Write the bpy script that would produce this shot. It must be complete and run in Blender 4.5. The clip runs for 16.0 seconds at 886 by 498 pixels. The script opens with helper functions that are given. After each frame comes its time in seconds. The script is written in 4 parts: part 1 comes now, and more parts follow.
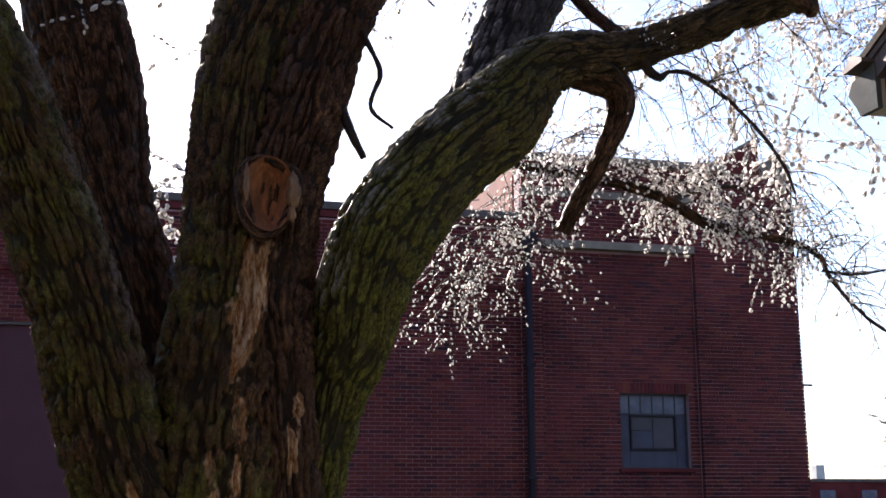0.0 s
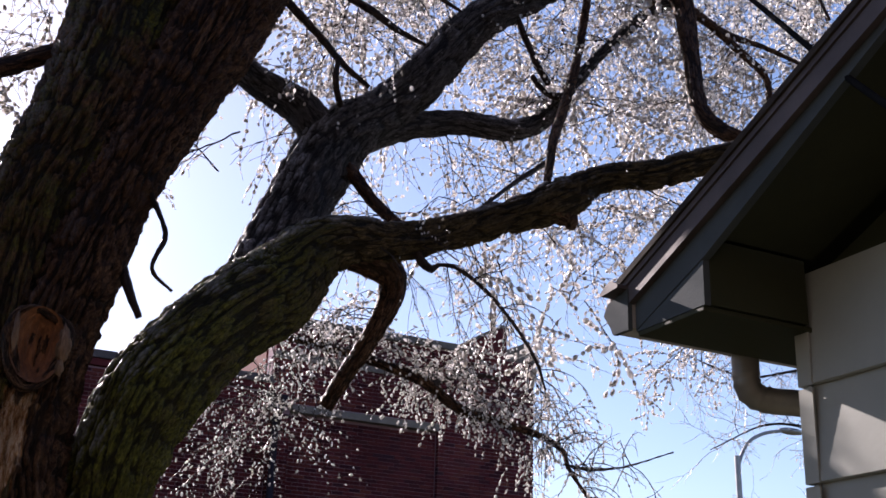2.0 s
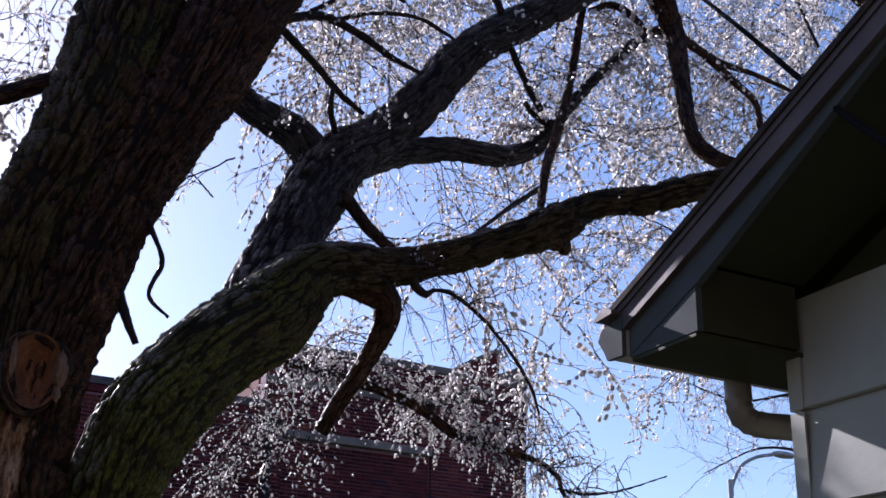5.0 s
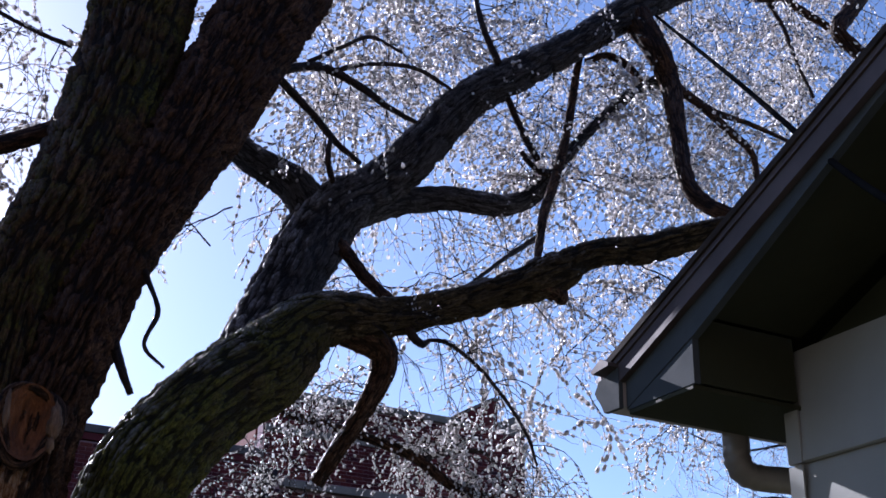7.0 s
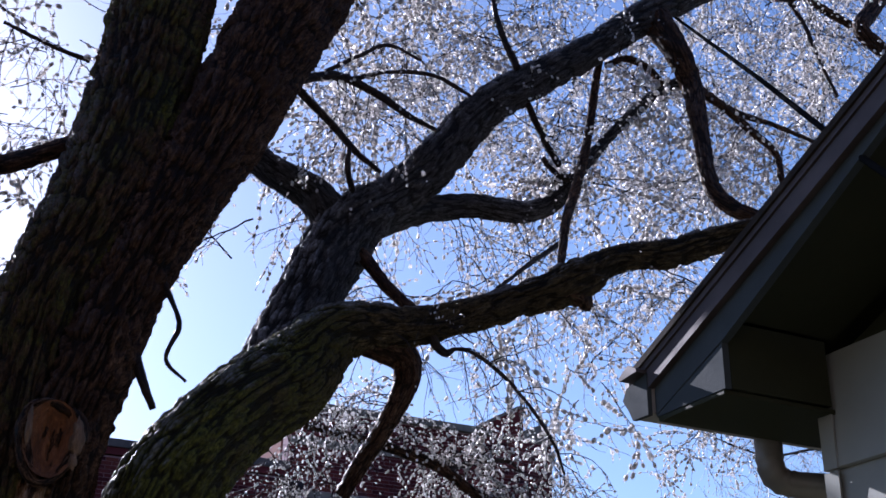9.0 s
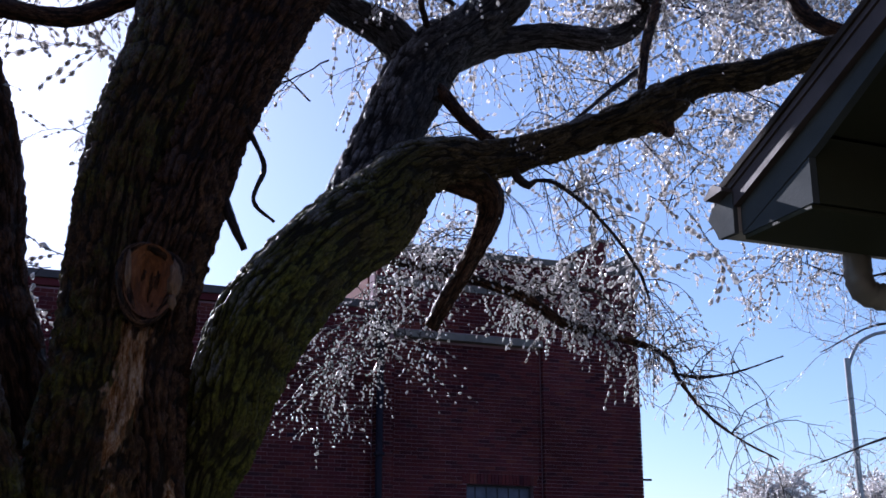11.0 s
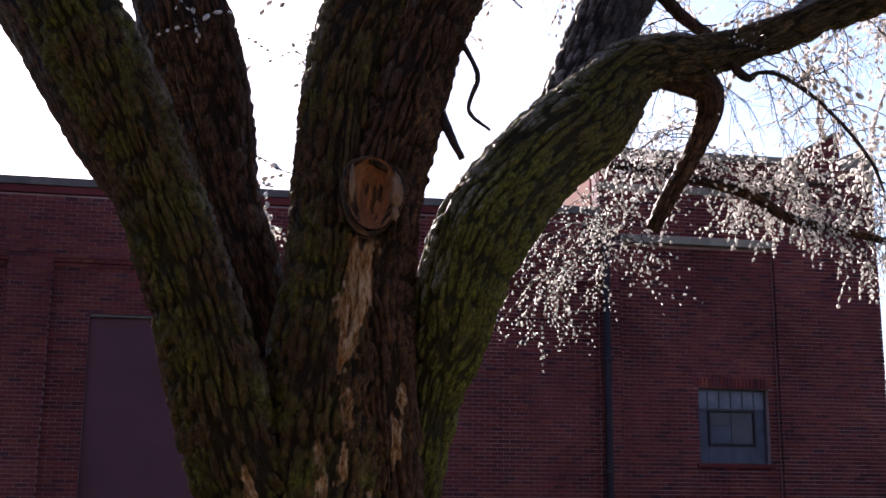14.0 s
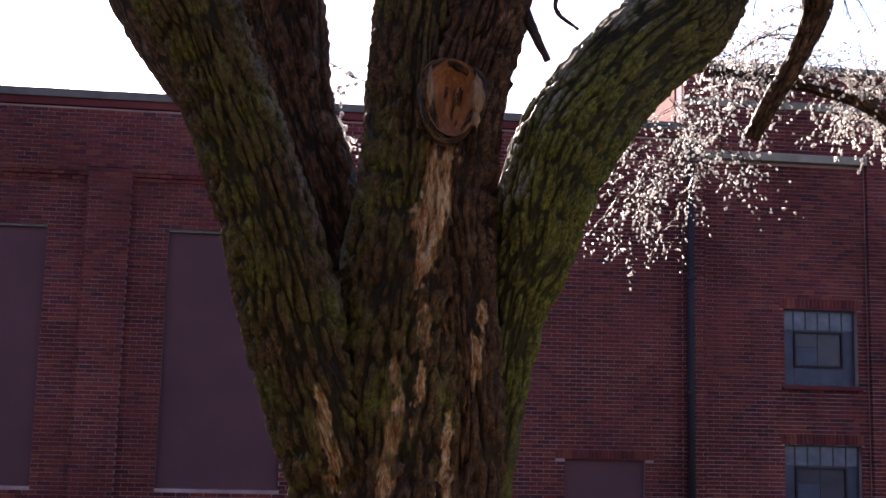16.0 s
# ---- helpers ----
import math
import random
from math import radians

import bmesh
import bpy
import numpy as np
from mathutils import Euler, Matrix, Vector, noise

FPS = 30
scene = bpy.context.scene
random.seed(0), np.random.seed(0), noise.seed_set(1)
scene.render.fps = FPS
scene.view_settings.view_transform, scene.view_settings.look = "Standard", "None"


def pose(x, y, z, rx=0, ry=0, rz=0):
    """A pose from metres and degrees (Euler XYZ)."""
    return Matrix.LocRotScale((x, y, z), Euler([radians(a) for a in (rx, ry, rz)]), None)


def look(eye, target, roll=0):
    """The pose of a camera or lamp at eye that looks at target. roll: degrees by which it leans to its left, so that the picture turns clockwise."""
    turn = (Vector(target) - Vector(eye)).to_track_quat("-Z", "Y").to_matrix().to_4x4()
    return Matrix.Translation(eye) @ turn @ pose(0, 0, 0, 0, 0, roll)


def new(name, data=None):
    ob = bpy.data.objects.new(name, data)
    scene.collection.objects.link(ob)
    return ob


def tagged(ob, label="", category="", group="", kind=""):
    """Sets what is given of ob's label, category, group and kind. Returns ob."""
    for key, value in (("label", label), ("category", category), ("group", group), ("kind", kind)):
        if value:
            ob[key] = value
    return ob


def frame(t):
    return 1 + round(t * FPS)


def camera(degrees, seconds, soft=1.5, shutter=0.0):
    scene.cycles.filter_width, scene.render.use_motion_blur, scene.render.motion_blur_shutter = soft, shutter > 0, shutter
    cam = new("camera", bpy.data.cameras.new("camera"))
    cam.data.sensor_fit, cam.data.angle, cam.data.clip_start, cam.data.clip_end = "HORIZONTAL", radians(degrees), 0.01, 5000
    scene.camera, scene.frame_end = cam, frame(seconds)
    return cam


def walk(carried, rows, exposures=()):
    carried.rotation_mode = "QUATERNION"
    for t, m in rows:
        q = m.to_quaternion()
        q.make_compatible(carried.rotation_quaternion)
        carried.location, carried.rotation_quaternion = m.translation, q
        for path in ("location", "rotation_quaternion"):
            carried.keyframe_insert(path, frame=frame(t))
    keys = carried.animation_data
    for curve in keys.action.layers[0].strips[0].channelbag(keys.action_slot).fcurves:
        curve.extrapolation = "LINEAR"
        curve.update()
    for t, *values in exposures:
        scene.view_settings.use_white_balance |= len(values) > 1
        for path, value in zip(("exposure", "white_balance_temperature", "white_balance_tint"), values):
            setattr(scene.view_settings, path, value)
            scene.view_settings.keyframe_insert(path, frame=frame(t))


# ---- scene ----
cam = camera(41.2, 16.0, soft=1.6)
EYE = 2.6
# seconds, x, y, height over the eye's rest, yaw, pitch, roll
ROWS = [
    (0.0, 0.149, 0.125, 0.003, -13.79, 12.50, 0.26),
    (0.5, 0.114, 0.057, 0.040, -16.59, 14.56, -0.12),
    (1.0, 0.087, 0.046, 0.045, -21.77, 17.45, -1.90),
    (1.5, 0.033, 0.003, 0.025, -25.27, 20.02, -2.32),
    (2.0, -0.012, -0.046, 0.007, -26.16, 20.61, -1.94),
    (2.5, -0.037, -0.074, -0.003, -26.44, 20.55, -1.68),
    (3.0, -0.043, -0.077, -0.005, -26.51, 20.66, -1.61),
    (3.5, -0.041, -0.078, 0.001, -26.47, 20.89, -1.59),
    (4.0, -0.045, -0.083, -0.002, -26.48, 21.23, -1.63),
    (6.5, -0.040, -0.082, 0.006, -26.57, 23.20, -1.74),
    (7.0, -0.037, -0.084, 0.014, -26.55, 24.07, -1.72),
    (7.5, -0.029, -0.075, 0.022, -26.45, 24.86, -1.59),
    (8.0, -0.011, -0.043, 0.035, -26.23, 25.64, -1.49),
    (8.2, -0.005, -0.031, 0.039, -26.09, 25.90, -1.44),
    (10.5, -0.026, -0.038, 0.005, -22.72, 18.36, -0.30),
    (11.0, -0.026, -0.035, -0.004, -21.38, 16.67, -0.16),
    (11.5, -0.029, -0.045, -0.009, -20.03, 15.47, 0.07),
    (12.0, -0.029, -0.057, -0.019, -18.68, 14.50, 0.07),
    (12.5, -0.029, -0.059, -0.022, -17.30, 13.70, 0.10),
    (13.0, -0.024, -0.054, -0.024, -15.30, 13.14, -0.03),
    (13.5, -0.016, -0.074, -0.029, -12.75, 12.61, -0.30),
    (14.0, -0.006, -0.055, -0.028, -10.22, 12.20, -0.54),
    (14.5, 0.010, -0.031, -0.030, -7.78, 11.88, -1.10),
    (15.0, 0.020, 0.080, -0.018, -6.48, 11.37, -1.32),
    (15.5, 0.041, 0.173, -0.006, -5.90, 10.42, -1.40),
    (16.0, 0.025, 0.253, -0.005, -6.46, 8.19, -1.43),
]

EXPOSURES = [(0.0, 1.9, 6850, 20), (0.6, 1.9, 6850, 20), (1.3, 1.5, 6650, 23), (2.0, 1.12, 6500, 26), (3.5, 0.95, 6050, 29), (4.2, 0.95, 5950, 28), (6.5, 0.92, 5550, 25), (8.2, 0.92, 5500, 24), (10.5, 0.76, 5500, 24),
             (12.2, 0.72, 5700, 23), (12.9, 1.1, 6200, 24), (13.6, 1.55, 6700, 25), (14.5, 1.92, 7000, 27), (16.0, 2.3, 7150, 28)]
walk(cam, [(t, Matrix.Translation((x, y, EYE + z)) @ pose(0, 0, 0, 90 + p, 0, yaw) @ pose(0, 0, 0, 0, 0, -r)) for t, x, y, z, yaw, p, r in ROWS], EXPOSURES)

# ---- light ----
SUN_AZ, SUN_EL = 12.5, 27.0          # degrees to the left of the wall's normal, and up
world = bpy.data.worlds.new("sky")
scene.world = world
world.use_nodes = True
wn = world.node_tree.nodes
sky = wn.new("ShaderNodeTexSky")
sky.sky_type, sky.sun_disc = "NISHITA", False
sky.sun_elevation, sky.sun_rotation = radians(SUN_EL), radians(-SUN_AZ)
sky.air_density, sky.dust_density, sky.ozone_density = 1.0, 0.7, 3.0
world.node_tree.links.new(sky.outputs[0], wn["Background"].inputs[0])
wn["Background"].inputs[1].default_value = 0.086
sun = new("sun", bpy.data.lights.new("sun", "SUN"))
sun.data.energy, sun.data.angle, sun.data.color = 5.0, radians(0.5), (1.0, 0.95, 0.87)
sd = Vector((-math.sin(radians(SUN_AZ)) * math.cos(radians(SUN_EL)), math.cos(radians(SUN_AZ)) * math.cos(radians(SUN_EL)), math.sin(radians(SUN_EL))))
sun.matrix_world = look(sd * 60, (0, 0, 0))


# ---- materials ----
class Mat:
    """A small builder of node materials."""

    def __init__(self, name, rough=0.8, metal=0.0, spec=0.5):
        self.m = bpy.data.materials.new(name)
        self.m.use_nodes = True
        self.t = self.m.node_tree
        self.b = self.t.nodes["Principled BSDF"]
        self.b.inputs["Roughness"].default_value = rough
        self.b.inputs["Metallic"].default_value = metal
        self.b.inputs["Specular IOR Level"].default_value = spec

    def node(self, kind, **inputs):
        n = self.t.nodes.new(kind)
        for k, v in inputs.items():
            n.inputs[k.replace("_", " ")].default_value = v
        return n

    def link(self, a, b):
        self.t.links.new(a, b)

    def coords(self, scale=(1, 1, 1), kind="Object"):
        tc = self.node("ShaderNodeTexCoord")
        mp = self.node("ShaderNodeMapping")
        mp.inputs["Scale"].default_value = scale
        self.link(tc.outputs[kind], mp.inputs["Vector"])
        return mp.outputs[0]

    def grain(self, scale, detail, rough, stretch):
        """Noise that runs along a limb."""
        at = self.node("ShaderNodeAttribute")
        at.attribute_name = "grain"
        mp = self.node("ShaderNodeMapping")
        mp.inputs["Scale"].default_value = stretch
        self.link(at.outputs["Vector"], mp.inputs["Vector"])
        n = self.node("ShaderNodeTexNoise", Scale=scale, Detail=detail, Roughness=rough)
        self.link(mp.outputs[0], n.inputs["Vector"])
        return n.outputs["Fac"]

    def noise(self, scale, detail=4.0, rough=0.6, stretch=(1, 1, 1), kind="Object"):
        n = self.node("ShaderNodeTexNoise", Scale=scale, Detail=detail, Roughness=rough)
        self.link(self.coords(stretch, kind), n.inputs["Vector"])
        return n.outputs["Fac"]

    def ramp(self, fac, stops):
        r = self.node("ShaderNodeValToRGB")
        el = r.color_ramp.elements
        while len(el) < len(stops):
            el.new(0.5)
        for e, (p, c) in zip(el, stops):
            e.position, e.color = p, (*c, 1) if len(c) == 3 else c
        self.link(fac, r.inputs[0])
        return r.outputs[0]

    def mix(self, fac, a, b, how="MIX"):
        n = self.t.nodes.new("ShaderNodeMix")
        n.data_type, n.blend_type = "RGBA", how
        for sock, v in ((n.inputs[0], fac), (n.inputs[6], a), (n.inputs[7], b)):
            if isinstance(v, (int, float)):
                sock.default_value = v
            elif isinstance(v, tuple):
                sock.default_value = (*v, 1)
            else:
                self.link(v, sock)
        return n.outputs[2]

    def divide(self, out, by):
        n = self.t.nodes.new("ShaderNodeMath")
        n.operation = "DIVIDE"
        n.inputs[1].default_value = by
        self.link(out, n.inputs[0])
        return n.outputs[0]

    def colour(self, out):
        if isinstance(out, tuple):
            self.b.inputs["Base Color"].default_value = (*out, 1)
        else:
            self.link(out, self.b.inputs["Base Color"])
        return self

    def bump(self, fac, strength=0.4, dist=0.01):
        n = self.node("ShaderNodeBump", Strength=strength, Distance=dist)
        self.link(fac, n.inputs["Height"])
        self.link(n.outputs[0], self.b.inputs["Normal"])
        return self

    def rough(self, fac, lo, hi):
        n = self.node("ShaderNodeMapRange")
        n.inputs["To Min"].default_value, n.inputs["To Max"].default_value = lo, hi
        self.link(fac, n.inputs["Value"])
        self.link(n.outputs[0], self.b.inputs["Roughness"])
        return self

    def random(self, island=False):
        if island:
            return self.node("ShaderNodeNewGeometry").outputs["Random Per Island"]
        return self.node("ShaderNodeObjectInfo").outputs["Random"]


def bark_material(name, furrow, mid, plate, moss=0.0, wet=0.5, reach=0.0, ice=0.12):
    """Furrowed bark: reddish furrows with shade painted in, paler weathered plates, moss in patches, ice and painted
    sky sheen on top.
    """
    k = Mat(name, 0.6, spec=0.08 + 0.08 * wet)
    big, fine = k.noise(3.0, 5, 0.6), k.grain(52.0, 9, 0.85, (1, 1, 0.32))
    grit = k.grain(210.0, 4, 0.75, (1, 1, 0.45))
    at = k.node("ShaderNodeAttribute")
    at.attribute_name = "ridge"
    base = k.ramp(fine, [(0.38, furrow), (0.46, mid), (0.55, plate), (0.66, tuple(2.3 * c for c in plate))])
    base = k.mix(k.ramp(grit, [(0.38, (0.7, 0.7, 0.7)), (0.50, (0, 0, 0))]), base, furrow)
    base = k.mix(k.ramp(big, [(0.38, (0.6, 0.6, 0.6)), (0.62, (0, 0, 0))]), base, mid)
    if moss:
        patch = k.ramp(k.noise(2.4, 9, 0.8), [(0.66 - 0.32 * moss, (0, 0, 0)), (0.80 - 0.28 * moss, (0.92, 0.92, 0.92))])
        green = k.ramp(k.grain(70, 9, 0.85, (1, 1, 0.5)), [(0.38, (0.008, 0.009, 0.002)), (0.48, (0.070, 0.073, 0.009)), (0.61, (0.25, 0.245, 0.036))])
        if reach:
            sp = k.node("ShaderNodeSeparateXYZ")
            k.link(k.coords(), sp.inputs[0])
            patch = k.mix(k.ramp(k.divide(sp.outputs["X"], 4.0), [(reach * 0.18, (0, 0, 0)), (reach * 0.25, (1, 1, 1))]), patch, (0.0, 0.0, 0.0))
        base = k.mix(patch, base, green)
    # darkens the furrows by the ridge mask, painting their shade into the colour
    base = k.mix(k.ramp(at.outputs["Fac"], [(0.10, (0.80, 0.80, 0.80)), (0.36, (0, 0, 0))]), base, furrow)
    # pale blue-grey on upper sides: ice with the sky's reflection painted in
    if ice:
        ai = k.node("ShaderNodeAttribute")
        ai.attribute_name = "ice_sky_sheen"
        sheen_mask = k.mix(1.0, k.ramp(ai.outputs["Fac"], [(0.2, (0, 0, 0)), (0.9, (ice, ice, ice))]), k.ramp(k.grain(120, 6, 0.8, (1, 1, 0.5)), [(0.42, (0.12, 0.12, 0.12)), (0.60, (1, 1, 1))]), "MULTIPLY")
        base = k.mix(sheen_mask, base, (0.56, 0.57, 0.64))
    ab = k.node("ShaderNodeAttribute")
    ab.attribute_name = "bare"
    wood = k.ramp(k.grain(55, 9, 0.88, (1, 1, 0.22)), [(0.36, (0.014, 0.005, 0.002)), (0.43, (0.22, 0.080, 0.022)), (0.50, (0.48, 0.25, 0.105)), (0.57, (0.74, 0.58, 0.43))])
    base = k.mix(k.ramp(ab.outputs["Fac"], [(0.25, (0, 0, 0)), (0.6, (1, 1, 1))]), base, wood)
    k.b.inputs["Coat Weight"].default_value, k.b.inputs["Coat Roughness"].default_value = 0.14 * wet, 0.25
    k.colour(base).bump(k.grain(110, 9, 0.88, (1, 1, 0.4)), 1.0, 0.03).rough(big, 0.78 - 0.4 * wet, 0.9 - 0.3 * wet)
    return k.m


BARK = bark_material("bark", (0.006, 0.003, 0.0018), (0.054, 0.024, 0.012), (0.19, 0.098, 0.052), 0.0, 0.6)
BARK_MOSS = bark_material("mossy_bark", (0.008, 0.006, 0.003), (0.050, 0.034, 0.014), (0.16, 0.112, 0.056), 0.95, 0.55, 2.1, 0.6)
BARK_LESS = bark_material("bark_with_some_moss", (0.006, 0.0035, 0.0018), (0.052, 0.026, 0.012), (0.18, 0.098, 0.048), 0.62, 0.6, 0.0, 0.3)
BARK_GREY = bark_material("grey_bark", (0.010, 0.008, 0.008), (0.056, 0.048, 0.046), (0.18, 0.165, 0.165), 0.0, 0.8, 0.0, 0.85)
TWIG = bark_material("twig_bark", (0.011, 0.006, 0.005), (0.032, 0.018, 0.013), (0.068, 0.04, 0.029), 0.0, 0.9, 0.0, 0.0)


def wood_material(name, a, b, c):
    k = Mat(name, 0.55)
    n = k.noise(40, 8, 0.8, (1, 1, 0.15))
    k.colour(k.ramp(n, [(0.3, a), (0.52, b), (0.72, c)])).bump(n, 0.6, 0.02)
    return k.m


SCAR = wood_material("bare_weathered_wood", (0.020, 0.009, 0.004), (0.15, 0.078, 0.034), (0.30, 0.215, 0.15))
HEART = wood_material("wet_heartwood", (0.030, 0.010, 0.005), (0.17, 0.055, 0.013), (0.36, 0.155, 0.055))


def ice_material():
    k = Mat("clear_ice", 0.12, spec=0.7)
    k.colour(k.ramp(k.random(True), [(0.0, (0.80, 0.80, 0.84)), (1.0, (0.98, 0.93, 0.86))]))
    tr = k.node("ShaderNodeBsdfTranslucent")
    tr.inputs["Color"].default_value = (1.0, 0.96, 0.92, 1)
    gl = k.node("ShaderNodeBsdfGlossy", Roughness=0.26)
    mx, mx2 = k.node("ShaderNodeMixShader", Fac=0.86), k.node("ShaderNodeMixShader", Fac=0.24)
    k.link(k.b.outputs[0], mx.inputs[1])
    k.link(tr.outputs[0], mx.inputs[2])
    k.link(mx.outputs[0], mx2.inputs[1])
    k.link(gl.outputs[0], mx2.inputs[2])
    clear = k.node("ShaderNodeBsdfTransparent")
    mx3 = k.node("ShaderNodeMixShader", Fac=0.38)
    k.link(mx2.outputs[0], mx3.inputs[1])
    k.link(clear.outputs[0], mx3.inputs[2])
    k.link(mx3.outputs[0], k.t.nodes["Material Output"].inputs["Surface"])
    return k.m


ICE = ice_material()


def brick_material(island):
    k = Mat("red_brick", 0.85, spec=0.12)
    r = k.random(island)
    base = k.ramp(r, [(0.0, (0.050, 0.013, 0.021)), (0.25, (0.095, 0.019, 0.023)), (0.5, (0.134, 0.027, 0.028)), (0.75, (0.100, 0.021, 0.030)), (0.93, (0.160, 0.042, 0.033)), (1.0, (0.038, 0.017, 0.029))])
    stain = k.ramp(k.noise(0.55, 5, 0.65), [(0.35, (0.55, 0.5, 0.52)), (0.65, (1, 1, 1))])
    base = k.mix(1.0, base, stain, "MULTIPLY")
    k.colour(base).bump(k.noise(55, 5, 0.7), 0.3, 0.006)
    return k.m


BRICK, BRICK_LOOSE = brick_material(True), brick_material(False)
_m = Mat("lime_mortar", 0.9, spec=0.1)
_m.colour(_m.ramp(_m.noise(1.2, 5), [(0.3, (0.17, 0.10, 0.115)), (0.7, (0.33, 0.23, 0.25))])).bump(_m.noise(80), 0.3, 0.004)
MORTAR = _m.m


def plain(name, a, b, scale=3.0, rough=0.7, metal=0.0, bump=0.15):
    k = Mat(name, rough, metal, 0.15)
    n = k.noise(scale, 6, 0.65)
    k.colour(k.ramp(n, [(0.3, a), (0.7, b)])).bump(k.noise(scale * 18, 4), bump, 0.004).rough(n, max(rough - 0.1, 0.05), min(rough + 0.1, 1))
    return k.m


STONE = plain("weathered_limestone", (0.11, 0.092, 0.080), (0.22, 0.19, 0.165), 2.5, 0.85, 0, 0.4)
PANEL = plain("faded_purple_brown_board", (0.064, 0.027, 0.038), (0.092, 0.040, 0.053), 0.9, 0.9, 0, 0.1)
STEEL = plain("painted_steel", (0.030, 0.030, 0.042), (0.055, 0.055, 0.075), 6, 0.5, 0.3)
PIPE = plain("dark_painted_iron", (0.011, 0.008, 0.013), (0.022, 0.017, 0.026), 5, 0.7, 0.0)
CAP = plain("dark_roof_flashing", (0.06, 0.05, 0.05), (0.12, 0.10, 0.10), 3, 0.6, 0.2)
SIDING = plain("pale_green_grey_painted_siding", (0.281, 0.289, 0.255), (0.340, 0.348, 0.315), 2.2, 0.5, 0, 0.12)
# kept dark so the added rear block bounces little light
SKY_BLOCK = plain("dark_brown_sky_block", (0.070, 0.058, 0.050), (0.115, 0.096, 0.082), 2.2, 0.7, 0, 0.12)
TRIM = plain("grey_green_trim_paint", (0.046, 0.055, 0.058), (0.072, 0.083, 0.086), 3.5, 0.85, 0, 0.2)
SOFFIT = plain("dark_olive_soffit_and_gable", (0.026, 0.028, 0.014), (0.042, 0.044, 0.024), 2.4, 0.6, 0, 0.15)
GUTTER = plain("weathered_white_gutter_metal", (0.34, 0.31, 0.28), (0.50, 0.47, 0.43), 5, 0.4, 0.1)
SPOUT = plain("tan_grey_downspout_metal", (0.20, 0.18, 0.15), (0.28, 0.255, 0.215), 4, 0.4, 0.2)
SHINGLE = plain("brown_asphalt_shingle", (0.022, 0.017, 0.014), (0.055, 0.044, 0.036), 14, 0.9, 0, 0.6)
CABLE = plain("black_cable_sheath", (0.008, 0.008, 0.008), (0.016, 0.016, 0.016), 8, 0.9)
CABLE.node_tree.nodes["Principled BSDF"].inputs["Specular IOR Level"].default_value = 0.0
LAMPPOST = plain("galvanised_lamp_metal", (0.25, 0.25, 0.26), (0.38, 0.38, 0.38), 3, 0.45, 0.5)
GRASS = plain("dormant_grass", (0.036, 0.040, 0.018), (0.080, 0.072, 0.040), 0.7, 0.95, 0, 0.6)
ASPHALT = plain("asphalt", (0.04, 0.04, 0.042), (0.065, 0.063, 0.062), 3, 0.9, 0, 0.4)
FARROOF = plain("far_roof_units", (0.30, 0.31, 0.33), (0.45, 0.46, 0.48), 1, 0.5, 0.2)
_g = Mat("old_window_glass", 0.25, spec=0.15)
_g.colour(_g.ramp(_g.noise(1.6, 3), [(0.3, (0.014, 0.013, 0.026)), (0.7, (0.034, 0.032, 0.058))]))
GLASS = _g.m
_g = Mat("frosted_window_glass", 0.4, spec=0.15)
_g.colour(_g.ramp(_g.noise(4, 3), [(0.3, (0.055, 0.060, 0.095)), (0.7, (0.11, 0.12, 0.17))]))
FROST = _g.m
_g = Mat("dim_wired_glass", 0.4, spec=0.15)
_g.colour(_g.ramp(_g.noise(3, 4), [(0.3, (0.022, 0.024, 0.048)), (0.7, (0.042, 0.046, 0.082))]))
FROST_DIM = _g.m


# ---- mesh helpers ----
def mesh_object(name, verts, faces, material, parent=None, label="", smooth=False):
    """A mesh from vertices and a list of faces, or a list of index arrays (one for each count of corners)."""
    me = bpy.data.meshes.new(name)
    if isinstance(faces, list) and faces and isinstance(faces[0], np.ndarray):
        verts = np.asarray(verts, np.float32)
        me.vertices.add(len(verts))
        me.vertices.foreach_set("co", verts.ravel())
        flat = np.concatenate([f.ravel() for f in faces]).astype(np.int32)
        sizes = np.concatenate([np.full(len(f), f.shape[1]) for f in faces]).astype(np.int32)
        me.loops.add(len(flat))
        me.loops.foreach_set("vertex_index", flat)
        me.polygons.add(len(sizes))
        me.polygons.foreach_set("loop_start", (np.cumsum(sizes) - sizes).astype(np.int32))
        me.update(calc_edges=True)
    else:
        me.from_pydata([tuple(v) for v in verts], [], faces)
    me.materials.append(material)
    me.polygons.foreach_set("use_smooth", [smooth] * len(me.polygons))
    me.update()
    ob = new(name, me)
    if parent:
        ob.parent = parent
    if label:
        tagged(ob, label)
    return ob


def part(name, bm, material, parent=None, label="", smooth=False):
    """Link a bmesh as one mesh object under a thing or a part."""
    me = bpy.data.meshes.new(name)
    bm.to_mesh(me)
    bm.free()
    me.materials.append(material)
    if smooth:
        me.polygons.foreach_set("use_smooth", [True] * len(me.polygons))
    ob = new(name, me)
    if parent:
        ob.parent = parent
    if label:
        tagged(ob, label)
    return ob


def box_bm(lo, hi, bevel=0.0, bm=None):
    bm = bm or bmesh.new()
    c = [(a + b) / 2 for a, b in zip(lo, hi)]
    s = [abs(b - a) for a, b in zip(lo, hi)]
    r = bmesh.ops.create_cube(bm, size=1, matrix=Matrix.Translation(c) @ Matrix.Diagonal((*s, 1)))
    if bevel:
        es = list({e for v in r["verts"] for e in v.link_edges})
        bmesh.ops.bevel(bm, geom=es, offset=bevel, segments=2, affect="EDGES", profile=0.6)
    return bm


def box(name, lo, hi, material, parent=None, label="", bevel=0.006):
    return part(name, box_bm(lo, hi, bevel), material, parent, label)


